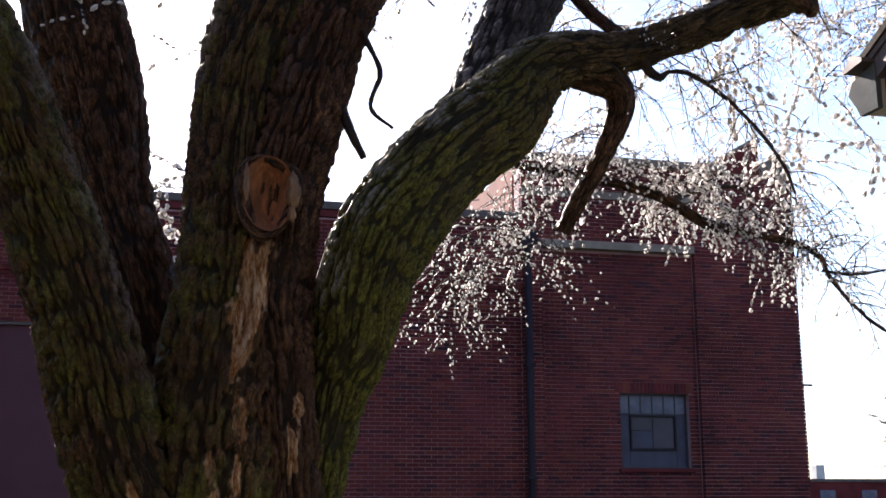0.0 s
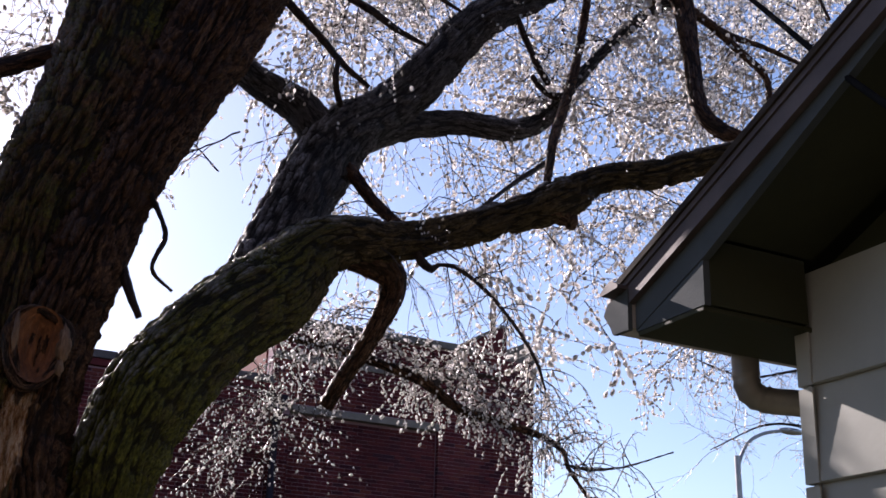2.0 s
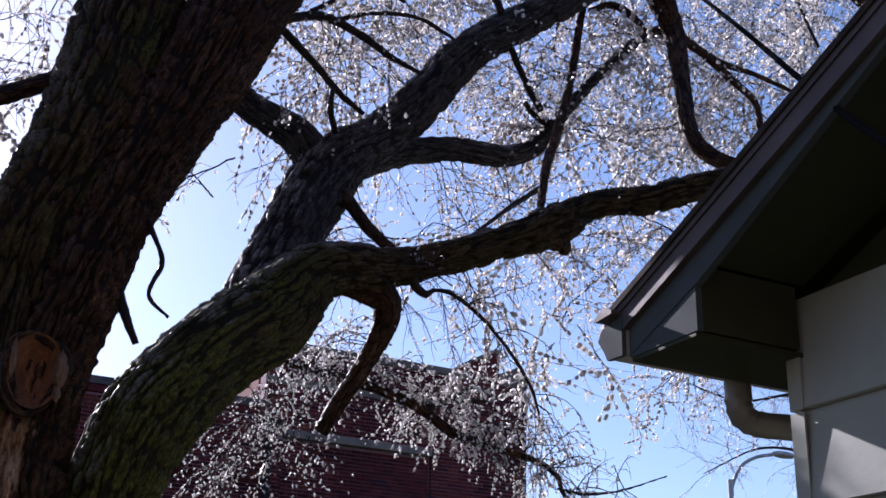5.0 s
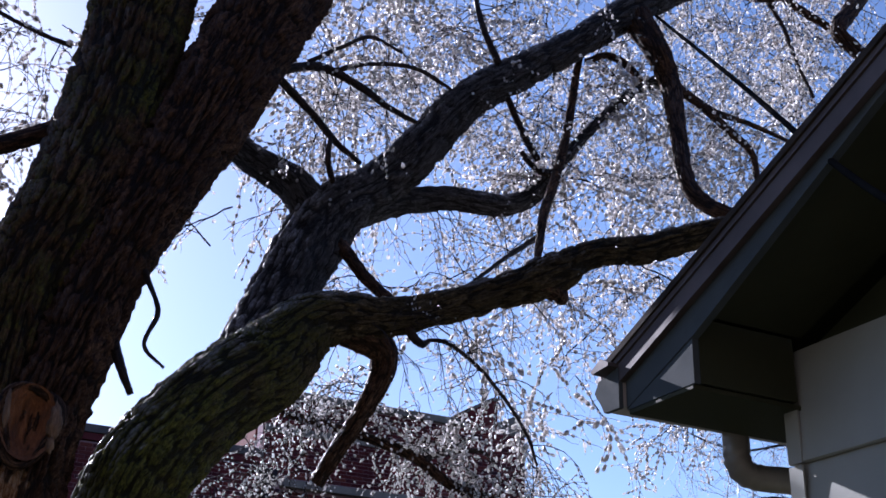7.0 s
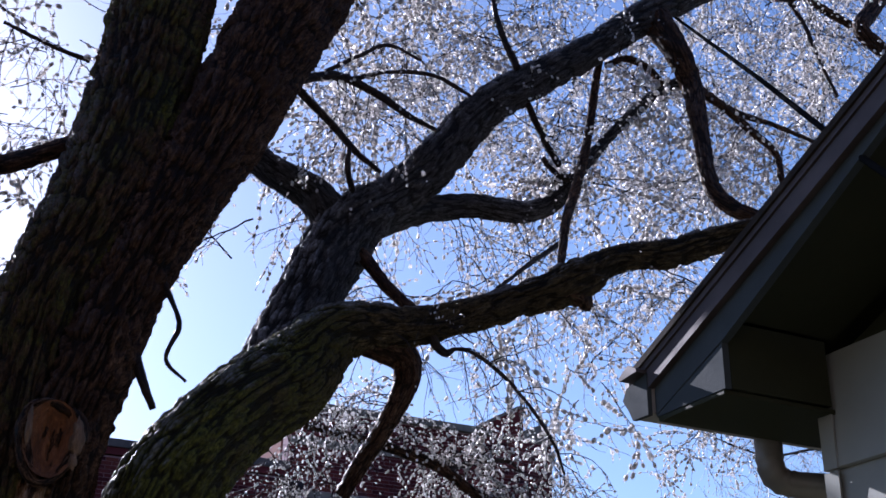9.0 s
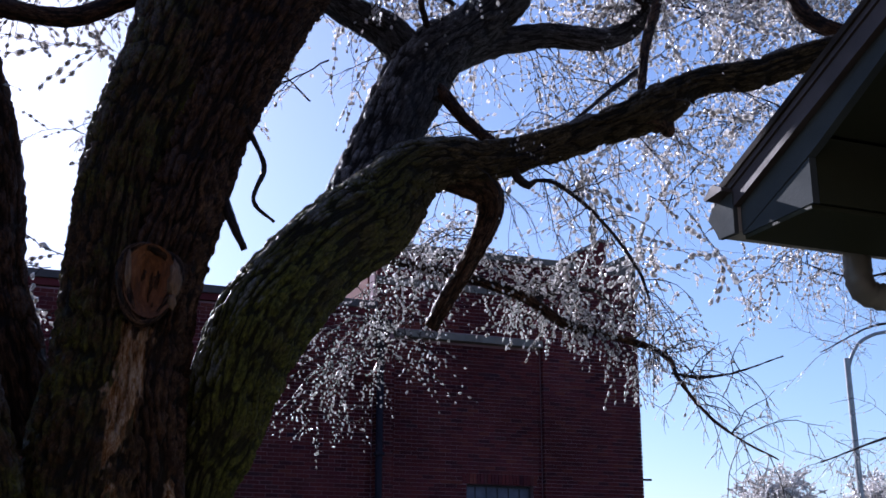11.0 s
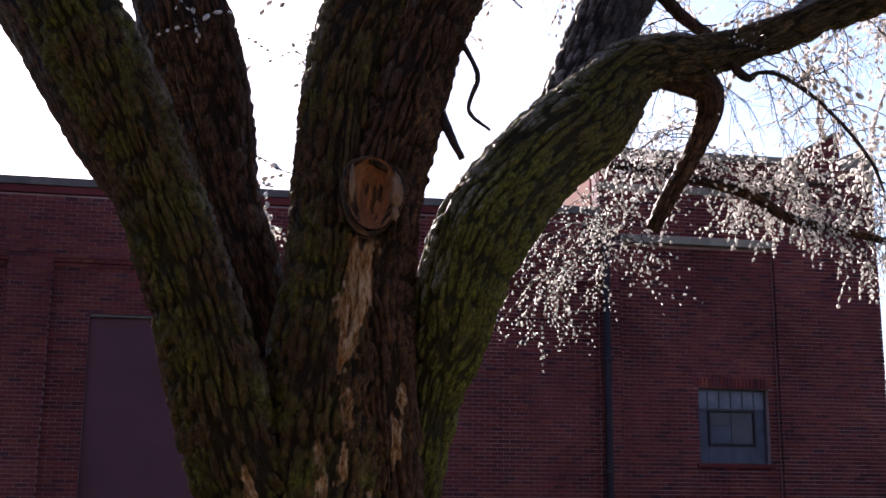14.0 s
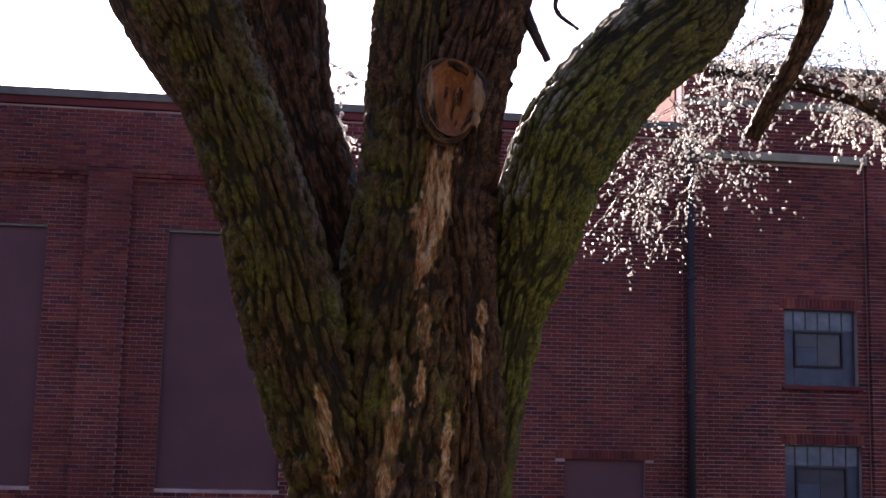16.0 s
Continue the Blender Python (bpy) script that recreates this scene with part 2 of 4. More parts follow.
def empty(name, at, label, category, group="", kind=""):
    ob = new(name)
    ob.location = at
    ob.empty_display_size = 0.2
    bpy.context.view_layer.update()
    return tagged(ob, label, category, group, kind)


def adopt(parent, *obs):
    """Parent objects that were built in world places."""
    inv = Matrix.Translation(parent.location).inverted()
    for o in obs:
        o.parent = parent
        o.matrix_parent_inverse = inv
    return obs[0] if obs else None


def prism(outline, axis, lo, hi):
    """A bmesh of a flat outline pushed along an axis: x (points y, z), y (points x, z) or z (points x, y)."""
    bm = bmesh.new()
    i = "xyz".index(axis)
    rings = []
    for d in (lo, hi):
        rings.append([bm.verts.new([*p[:i], d, *p[i:]]) for p in outline])
    n = len(outline)
    bm.faces.new(rings[0])
    bm.faces.new(rings[1][::-1])
    for j in range(n):
        bm.faces.new((rings[0][j], rings[1][j], rings[1][(j + 1) % n], rings[0][(j + 1) % n]))
    bmesh.ops.recalc_face_normals(bm, faces=bm.faces)
    return bm


# ---- noise on arrays ----
def hash3(i, j, k, seed):
    h = (i * 374761393 + j * 668265263 + k * 2147483647 + seed * 974711) & 0x7FFFFFFF
    h = ((h ^ (h >> 13)) * 1274126177) & 0x7FFFFFFF
    return ((h ^ (h >> 16)) & 0xFFFF) / 65535.0


def value_noise(p, seed=0):
    q = np.floor(p).astype(np.int64)
    f = p - q
    f = f * f * (3 - 2 * f)
    out = 0.0
    for a in (0, 1):
        for b in (0, 1):
            for c in (0, 1):
                w = (f[..., 0] if a else 1 - f[..., 0]) * (f[..., 1] if b else 1 - f[..., 1]) * (f[..., 2] if c else 1 - f[..., 2])
                out = out + w * hash3(q[..., 0] + a, q[..., 1] + b, q[..., 2] + c, seed)
    return out


def spline(points, step):
    """A smooth run through (x, y, z, r) points, resampled about every step metres."""
    p = np.array(points, float)
    p = np.vstack([2 * p[0] - p[1], p, 2 * p[-1] - p[-2]])
    out = []
    for i in range(1, len(p) - 2):
        n = max(2, int(np.linalg.norm(p[i + 1, :3] - p[i, :3]) / step))
        for t in np.arange(n) / n:
            out.append(0.5 * (2 * p[i] + (p[i + 1] - p[i - 1]) * t + (2 * p[i - 1] - 5 * p[i] + 4 * p[i + 1] - p[i + 2]) * t * t + (3 * p[i] - p[i - 1] - 3 * p[i + 1] + p[i + 2]) * t ** 3))
    out.append(p[-2])
    return np.array(out)


def frames_along(c):
    """Tangents and two normals that do not twist along a run."""
    t = np.gradient(c, axis=0)
    t /= np.linalg.norm(t, axis=1)[:, None] + 1e-9
    ref = np.array([0.0, -1.0, 0.0]) if abs(t[0][1]) < 0.9 else np.array([1.0, 0, 0])
    us = []
    u = ref - t[0] * (ref @ t[0])
    for k in t:
        u = u - k * (u @ k)
        u = u / np.linalg.norm(u)
        us.append(u)
    us = np.array(us)
    return t, us, np.cross(t, us)


def limb(name, points, material, parent, relief=1.0, seed=0, res=0.02, label="", lumps=1.0, bare=()):
    """A limb of a tree: a tapering run whose bark stands in long plates between furrows."""
    run = spline(points, res)
    c, r = run[:, :3], np.maximum(run[:, 3], 0.003)
    t, u, v = frames_along(c)
    seg = int(np.clip(2 * math.pi * r.max() / (res * 0.5), 8, 210))
    th = np.arange(seg) / seg * 2 * math.pi
    s = np.concatenate([[0], np.cumsum(np.linalg.norm(np.diff(c, axis=0), axis=1))])
    S, T = np.meshgrid(s, th, indexing="ij")
    R = np.repeat(r[:, None], seg, 1)
    cx, sx = np.cos(T) * R, np.sin(T) * R
    w = np.clip(r.max() / 0.2, 0.2, 1.0)
    cell = 0.023 * (0.4 + 0.6 * w)
    bend = 1.7 * (value_noise(np.stack([cx * 7, sx * 7, S * 5], -1), seed) - 0.5)
    P = np.stack([cx / cell + bend, sx / cell - bend, S / (cell * 7.0)], -1)
    n1 = 1 - np.abs(2 * value_noise(P, seed + 1) - 1)
    n2 = 1 - np.abs(2 * value_noise(P * np.array([2.1, 2.1, 1.6]) + 7.3, seed + 2) - 1)
    n3 = value_noise(np.stack([cx / 0.010, sx / 0.010, S / 0.032], -1), seed + 3)
    n4 = hash3((T * 1e4).astype(np.int64), (S * 1e4).astype(np.int64), np.int64(1), seed)
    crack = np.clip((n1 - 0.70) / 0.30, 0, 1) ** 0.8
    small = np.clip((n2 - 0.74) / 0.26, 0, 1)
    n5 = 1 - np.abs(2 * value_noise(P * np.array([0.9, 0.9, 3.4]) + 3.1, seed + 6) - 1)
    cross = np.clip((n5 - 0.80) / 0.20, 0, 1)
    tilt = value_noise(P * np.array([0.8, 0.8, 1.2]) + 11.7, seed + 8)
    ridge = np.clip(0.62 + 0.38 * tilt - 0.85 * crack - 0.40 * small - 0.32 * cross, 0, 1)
    big = (value_noise(np.stack([np.cos(T) * 1.2, np.sin(T) * 1.2, S * 1.4], -1), seed + 4) - 0.5) * 0.12 * lumps
    rad = R * (1 + big) + relief * w * (0.034 * (ridge - 0.66) + 0.013 * (n3 - 0.5) + 0.006 * (n4 - 0.5))
    V = c[:, None] + np.maximum(rad, 0.002)[..., None] * (np.cos(T)[..., None] * u[:, None] + np.sin(T)[..., None] * v[:, None])
    n = len(c)
    i, j = np.meshgrid(np.arange(n - 1), np.arange(seg), indexing="ij")
    j2 = (j + 1) % seg
    F = np.stack([i * seg + j, i * seg + j2, (i + 1) * seg + j2, (i + 1) * seg + j], -1).reshape(-1, 4)
    a = np.arange(seg)
    b = (a + 1) % seg
    caps = np.concatenate([np.stack([np.full(seg, n * seg), b, a], -1), np.stack([np.full(seg, n * seg + 1), (n - 1) * seg + a, (n - 1) * seg + b], -1)])
    ob = mesh_object(name, np.vstack([V.reshape(-1, 3), c[:1], c[-1:]]), [F, caps], material, None, label, smooth=True)
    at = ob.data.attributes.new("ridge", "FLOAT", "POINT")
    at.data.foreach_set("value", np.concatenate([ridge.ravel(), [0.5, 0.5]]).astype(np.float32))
    if bare:
        q = np.full(V.shape[:2], 9.0)
        for line in bare:
            for x, y, z, r0 in spline(line, 0.03):
                q = np.minimum(q, np.sqrt((V[..., 0] - x) ** 2 + 0.5 * (V[..., 1] - y) ** 2 + (V[..., 2] - z) ** 2) - r0)
        rag = value_noise(np.stack([cx / 0.03, sx / 0.03, S / 0.10], -1), seed + 9) - 0.5 + 0.6 * (n3 - 0.5)
        q = np.clip(0.5 - (q + 0.05 * rag) / 0.03, 0, 1)
        ab = ob.data.attributes.new("bare", "FLOAT", "POINT")
        ab.data.foreach_set("value", np.concatenate([q.ravel(), [0, 0]]).astype(np.float32))
    # ice together with the sky's sheen, painted on what faces up
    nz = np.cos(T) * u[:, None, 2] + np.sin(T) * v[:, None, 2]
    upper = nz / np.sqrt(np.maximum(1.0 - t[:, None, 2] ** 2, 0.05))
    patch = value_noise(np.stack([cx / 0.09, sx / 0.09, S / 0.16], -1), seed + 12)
    ice_sky_sheen = np.clip((0.95 * upper + 0.8 * (patch - 0.5) + 0.6 * (n3 - 0.5) - 0.34) / 0.45, 0, 1) * np.clip((ridge - 0.25) / 0.5, 0, 1)
    fr = ob.data.attributes.new("ice_sky_sheen", "FLOAT", "POINT")
    fr.data.foreach_set("value", np.concatenate([ice_sky_sheen.ravel(), [0, 0]]).astype(np.float32))
    gr = ob.data.attributes.new("grain", "FLOAT_VECTOR", "POINT")
    gr.data.foreach_set("vector", np.concatenate([np.stack([cx + seed, sx, S], -1).reshape(-1, 3), np.zeros((2, 3))]).astype(np.float32).ravel())
    adopt(parent, ob)
    return ob


class Twigs:
    """Gathers many thin tubes and drops of ice into two meshes."""

    def __init__(self, seed):
        self.rng = np.random.default_rng(seed)
        self.v, self.f, self.count, self.beads = [], [], 0, []

    def tube(self, pts, r0, r1):
        way = pts[-1] - pts[0]
        u = np.cross(way, (0.31, 0.87, 0.38))
        u /= np.linalg.norm(u) + 1e-9
        w = np.cross(way / (np.linalg.norm(way) + 1e-9), u)
        off = np.stack([u, -0.5 * u + 0.866 * w, -0.5 * u - 0.866 * w])
        n = len(pts)
        r = np.linspace(r0, r1, n)
        self.v.append((pts[:, None] + r[:, None, None] * off).reshape(-1, 3))
        k, a = np.meshgrid(np.arange(n - 1) * 3 + self.count, np.arange(3), indexing="ij")
        b = (a + 1) % 3
        self.f.append(np.stack([k + a, k + b, k + 3 + b, k + 3 + a], -1).reshape(-1, 4))
        self.count += 3 * n

    def grow(self, start, way, length, r, droop, depth, ice, size=1.0, wig=0.24, many=9.0):
        n = max(4, int(length / 0.06))
        d0 = np.array(way, float)
        d0 /= np.linalg.norm(d0)
        step = self.rng.normal(size=(n, 3)) * wig * (1, 0.8, 1)
        step[:, 2] -= droop * (0.3 + np.arange(n) / n)
        d = d0 + np.cumsum(step, 0)
        d /= np.linalg.norm(d, axis=1)[:, None] + 1e-9
        pts = np.vstack([np.array(start, float)[None], np.array(start, float) + np.cumsum(d * length / n, 0)])
        self.tube(pts, r, max(r * 0.35, 0.0011))
        if depth > 0:
            for k in range(int(2 + length * many * self.rng.uniform(0.7, 1.3))):
                i = self.rng.integers(max(1, n // 6), n)
                side = self.rng.normal(size=3)
                side[2] -= 0.25 + droop
                self.grow(pts[i], d[i] * 0.75 + side / np.linalg.norm(side) * 0.9, length * self.rng.uniform(0.25, 0.55), r * 0.5, droop * 1.15, depth - 1, ice, size)
        m = self.rng.poisson(ice * length * self.rng.choice((0.25, 0.7, 2.2), p=(0.4, 0.35, 0.25)))
        if m:
            i = np.clip(np.round(self.rng.normal(self.rng.uniform(0.3, 1.0) * n, 0.35 * n, m)), 1, n).astype(int)
            s = size * self.rng.uniform(0.5, 1.15, m) * np.where(self.rng.random(m) < 0.16, self.rng.uniform(1.2, 1.7, m), 1.0)
            self.beads.append(np.hstack([pts[i] - (0, 0, 0.003), d[i - 1] + self.rng.normal(size=(m, 3)) * 0.3 - (0, 0, 0.3), s[:, None]]))

    def finish(self, parent, name, label, lump=1.0):
        adopt(parent, tagged(mesh_object(name, np.vstack(self.v), [np.vstack(self.f)], TWIG, None, label), kind="stuff"))
        if not self.beads:
            return
        B = np.vstack(self.beads)
        m = len(B)
        al = B[:, 3:6] / (np.linalg.norm(B[:, 3:6], axis=1)[:, None] + 1e-9)
        u = np.cross(al, self.rng.normal(size=(m, 3)))
        u /= np.linalg.norm(u, axis=1)[:, None] + 1e-9
        w = np.cross(al, u)
        s = B[:, 6:7]
        length, r = 0.018 * s * self.rng.uniform(0.5, 1.3, (m, 1)), 0.0046 * lump * s * self.rng.uniform(0.7, 1.3, (m, 1))
        rows = [B[:, :3] - al * length * 0.5, B[:, :3] + al * length * 0.5]
        for k, (d, q) in enumerate(((-0.24, 0.85), (0.2, 1.0))):
            for a in range(5):
                g = a * 1.2566 + k * 0.6
                rows.append(B[:, :3] + al * length * d + r * q * (math.cos(g) * u + math.sin(g) * w))
        V = np.stack(rows, 1).reshape(-1, 3)
        base = np.arange(m)[:, None] * 12
        tri, quad = [], []
        for a in range(5):
            b = (a + 1) % 5
            tri += [(0, 2 + b, 2 + a), (1, 7 + a, 7 + b)]
            quad.append((2 + a, 2 + b, 7 + b, 7 + a))
        T = (base[:, :, None] + np.array(tri)[None]).reshape(-1, 3)
        Q = (base[:, :, None] + np.array(quad)[None]).reshape(-1, 4)
        adopt(parent, tagged(mesh_object("ice", V, [Q, T], ICE, None, "clear glinting ice on the twigs", True), kind="stuff"))


# ---- ground ----
gv = [(x, y, 0.0) for y in (-900, -40, -6, 6, 17, 40, 900, 3000) for x in (-2500, -60, -12, 0, 12, 60, 2500)]
gf = [(r * 7 + c, r * 7 + c + 1, r * 7 + c + 8, r * 7 + c + 7) for r in range(7) for c in range(6)]
tagged(mesh_object("ground", gv, gf, GRASS), "flat dormant lawn running off to the horizon", "ground", kind="structure")

# ---- brick building ----
WALL_Y = 19.5                       # the face of the bays; piers stand proud of it
building = empty("brick_building", (3.0, WALL_Y + 4, 0), "old two-storey red brick industrial building with blocked openings", "building")


PIER = WALL_Y - 0.10
# openings: x0, x1, z0, z1
WIN_A, WIN_B = (8.08, 9.39, 3.30, 4.60), (8.06, 9.42, 1.00, 2.31)
DOOR = (4.30, 5.66, 0.0, 2.0)
PANELS = [(-6.10, -4.17, 1.40, 5.53), (-2.27, -0.34, 1.40, 5.53)]
HOLES = [WIN_A, WIN_B, DOOR, *PANELS]
LINTELS = [(4.14, 5.80, 2.0, 2.155), (8.00, 9.47, 4.60, 4.79), (8.00, 9.47, 2.31, 2.495)]
BL, BH, JOINT = 0.203, 0.057, 0.0105


def wall_with_openings(name, x0, x1, z1, label):
    """A wall 0.3 m thick with its openings cut through, of cells between the openings' edges."""
    xs = sorted({x0, x1, *[v for h in HOLES for v in h[:2] if x0 < v < x1]})
    zs = sorted({0.0, z1, *[v for h in HOLES for v in h[2:] if 0 < v < z1]})
    bm = bmesh.new()
    for xa, xb in zip(xs, xs[1:]):
        for za, zb in zip(zs, zs[1:]):
            xm, zm = (xa + xb) / 2, (za + zb) / 2
            if not any(a < xm < b and c < zm < d for a, b, c, d in HOLES):
                box_bm((xa, WALL_Y + 0.011, za), (xb, WALL_Y + 0.3, zb), 0, bm)
    bmesh.ops.remove_doubles(bm, verts=bm.verts, dist=0.0005)
    adopt(building, part(name, bm, MORTAR, None, label))


wall_with_openings("low_wall", -16.0, 6.30, 7.60, "long low wall of red brick")
wall_with_openings("high_wall", 6.302, 11.60, 8.80, "taller wall of red brick")
adopt(building, box("back_mass", (-16.0, WALL_Y + 0.42, 0), (6.30, WALL_Y + 7, 7.58), MORTAR, None, "", 0))
adopt(building, box("back_mass", (6.302, WALL_Y + 0.42, 0), (11.60, WALL_Y + 7, 8.78), BRICK_LOOSE, None, "", 0))


def brick_spots(x0, x1, z0, z1, holes=()):
    """Places of running-bond bricks in a stretch of wall, cut at its ends and round openings."""
    spots, row = [], int(math.floor(z0 / (BH + JOINT)))
    while row * (BH + JOINT) < z1:
        za = row * (BH + JOINT)
        zb = za + BH
        row += 1
        if za < z0 - 0.004 or zb > z1 + 0.004:
            continue
        cuts = [(a, b) for a, b, c, d in holes if c < zb and d > za and a < x1 and b > x0]
        runs, left = [], x0
        for a, b in sorted(cuts):
            if a > left:
                runs.append((left, a))
            left = max(left, b)
        if left < x1:
            runs.append((left, x1))
        for a, b in runs:
            k = math.floor((a - (row % 2) * 0.107) / (BL + JOINT))
            while True:
                p = k * (BL + JOINT) + (row % 2) * 0.107
                q = p + BL
                k += 1
                if p >= b:
                    break
                p, q = max(p, a), min(q, b)
                if q - p > 0.010:
                    spots.append((p, q, za, zb))
    return spots


def bricks_mesh(name, spots, y, depth=0.034, rng=None, label=""):
    rng = rng or np.random.default_rng(3)
    v, f = [], []
    for a, b, c, d in spots:
        k = len(v)
        o = y - rng.uniform(0, 0.006)
        j = rng.normal(size=2) * 0.0012
        v += [(a, o, c + j[0]), (b, o + j[1], c + j[0]), (b, o + j[1], d), (a, o, d), (a, y + depth, c), (b, y + depth, c), (b, y + depth, d), (a, y + depth, d)]
        f += [(k, k + 1, k + 2, k + 3), (k, k + 4, k + 5, k + 1), (k + 1, k + 5, k + 6, k + 2), (k + 2, k + 6, k + 7, k + 3), (k + 3, k + 7, k + 4, k)]
    ob = tagged(mesh_object(name, v, f, BRICK, None, label), kind="stuff")
    adopt(building, ob)
    return ob


NEAR = (7.0, 7.95, 2.9, 4.4)        # this stretch of bricks stands as single pieces, built last
holes_all = HOLES + LINTELS
spots = brick_spots(-9.0, 6.30, 0.0, 6.28, holes_all + [(-3.58, -2.88, 0, 9), (-7.5, -6.8, 0, 9), (0.34, 1.04, 0, 9)])
bricks_mesh("bay_bricks", spots, WALL_Y)
spots = brick_spots(6.31, 9.56, 0.0, 7.12, holes_all)
near_spots = [s for s in spots if s[0] > NEAR[0] and s[1] < NEAR[1] and s[2] > NEAR[2] and s[3] < NEAR[3]][:300]
near_set = set(near_spots)
bricks_mesh("high_bay_bricks", [s for s in spots if s not in near_set], WALL_Y)
# piers and the plain head of the wall stand proud
for name, x0, x1, z1 in (("pier", -7.5, -6.8, 6.5), ("pier", -3.58, -2.88, 6.5), ("pier", 0.34, 1.04, 6.5)):
    adopt(building, box(name, (x0 + 0.008, PIER + 0.011, 0), (x1 - 0.008, WALL_Y + 0.05, z1), MORTAR, None, "", 0))
    bricks_mesh("pier_bricks", brick_spots(x0, x1, 0, z1), PIER, 0.10)
for k, (z0, z1, out) in enumerate(((6.28, 6.35, 0.035), (6.35, 6.42, 0.07))):
    bricks_mesh("corbel_bricks", brick_spots(-9.0, 6.30, z0 - 0.004, z1 + 0.01), WALL_Y - out, 0.11)
adopt(building, box("wall_head", (-16, PIER + 0.011, 6.408), (6.30, WALL_Y + 0.05, 7.45), MORTAR, None, "", 0))
bricks_mesh("head_bricks", brick_spots(-9.0, 6.30, 6.41, 7.46), PIER, 0.10)
adopt(building, box("coping", (-16, PIER - 0.05, 7.46), (6.31, WALL_Y + 0.5, 7.58), BRICK, None, "projecting brick coping course", 0.01))
adopt(building, box("roof_cap", (-16, PIER - 0.09, 7.58), (6.31, WALL_Y + 0.6, 7.72), CAP, None, "dark metal roof edge", 0.015))
# the higher block
adopt(building, box("corner_pier", (9.585, PIER + 0.011, 0), (11.595, WALL_Y + 0.05, 8.74), MORTAR, None, "", 0))
bricks_mesh("corner_pier_bricks", brick_spots(9.58, 11.62, 0, 8.74), PIER, 0.10)
adopt(building, box("side_pier", (6.32, PIER + 0.011, 0), (6.66, WALL_Y + 0.05, 7.16), MORTAR, None, "", 0))
bricks_mesh("side_pier_bricks", brick_spots(6.31, 6.67, 0, 7.14), PIER, 0.10)
adopt(building, box("stone_ledge", (6.67, PIER - 0.05, 7.13), (9.57, WALL_Y + 0.05, 7.26), STONE, None, "weathered limestone ledge", 0.012))
adopt(building, box("high_head", (6.32, PIER + 0.011, 7.27), (9.58, WALL_Y + 0.05, 8.72), MORTAR, None, "", 0))
bricks_mesh("high_head_bricks", brick_spots(6.31, 9.58, 7.27, 8.72), PIER, 0.10)
adopt(building, box("stone_band", (6.31, PIER - 0.03, 8.06), (9.57, PIER + 0.08, 8.20), STONE, None, "weathered limestone band", 0.01))
adopt(building, box("parapet_cap", (6.25, PIER - 0.08, 8.72), (10.31, WALL_Y + 0.4, 8.86), STONE, None, "weathered limestone parapet cap", 0.02))
adopt(building, part("gabled_pier", prism([(10.28, 8.72), (10.99, 8.72), (10.99, 9.36), (10.86, 9.36), (10.28, 9.03)], "y", PIER - 0.02, WALL_Y + 0.5), BRICK, None, "sloping brick end of the parapet"))
adopt(building, part("pier_cap", prism([(10.22, 9.04), (10.86, 9.40), (11.03, 9.40), (11.03, 9.345), (10.87, 9.345), (10.24, 8.98)], "y", PIER - 0.06, WALL_Y + 0.55), STONE, None, "thin stone cap"))
adopt(building, part("corner_block", prism([(10.995, 8.72), (11.64, 8.72), (11.64, 8.90), (11.50, 9.18), (11.28, 9.06), (10.995, 8.93)], "y", PIER - 0.02, WALL_Y + 0.5), STONE, None, "broken stone corner block"))
adopt(building, box("wall_bracket", (11.60, WALL_Y + 0.1, 4.80), (11.92, WALL_Y + 0.14, 4.84), PIPE, None, "small iron bracket", 0.004))
# drainpipe
bm = bmesh.new()
bmesh.ops.create_cone(bm, cap_ends=True, segments=14, radius1=0.062, radius2=0.062, depth=7.3, matrix=Matrix.Translation((6.385, PIER - 0.075, 3.65)))
pipe = adopt(building, part("drainpipe", bm, PIPE, None, "dark iron drainpipe", True))
for z in (1.2, 3.1, 5.0, 6.9):
    adopt(building, box("pipe_clip", (6.30, PIER - 0.145, z), (6.47, PIER - 0.004, z + 0.05), PIPE, None, "", 0.006))
adopt(building, part("rain_head", prism([(6.25, 7.10), (6.52, 7.10), (6.56, 7.38), (6.21, 7.38)], "y", PIER - 0.17, PIER - 0.004), PIPE))
# blocked openings
for x0, x1, z0, z1 in PANELS:
    adopt(building, box("blocking_panel", (x0 + 0.004, WALL_Y + 0.085, z0 + 0.004), (x1 - 0.004, WALL_Y + 0.13, z1 - 0.004), PANEL, None, "flat purple-brown board closing a tall opening", 0.004))
    adopt(building, box("panel_head", (x0 + 0.004, WALL_Y + 0.02, z1 - 0.05), (x1 - 0.004, WALL_Y + 0.084, z1 - 0.006), CAP, None, "dark steel lintel", 0.004))
adopt(building, box("blocked_door", (DOOR[0] + 0.004, WALL_Y + 0.10, 0.02), (DOOR[1] - 0.004, WALL_Y + 0.14, DOOR[3] - 0.004), PANEL, None, "flat board closing a doorway", 0.004))
# standing-brick lintels
for x0, x1, z0, z1 in LINTELS:
    n = int((x1 - x0) / 0.0675)
    sp = [(x0 + i * (x1 - x0) / n, x0 + (i + 0.86) * (x1 - x0) / n, z0 + 0.004, z1 - 0.006) for i in range(n)]
    bricks_mesh("soldier_bricks", sp, WALL_Y - 0.004)


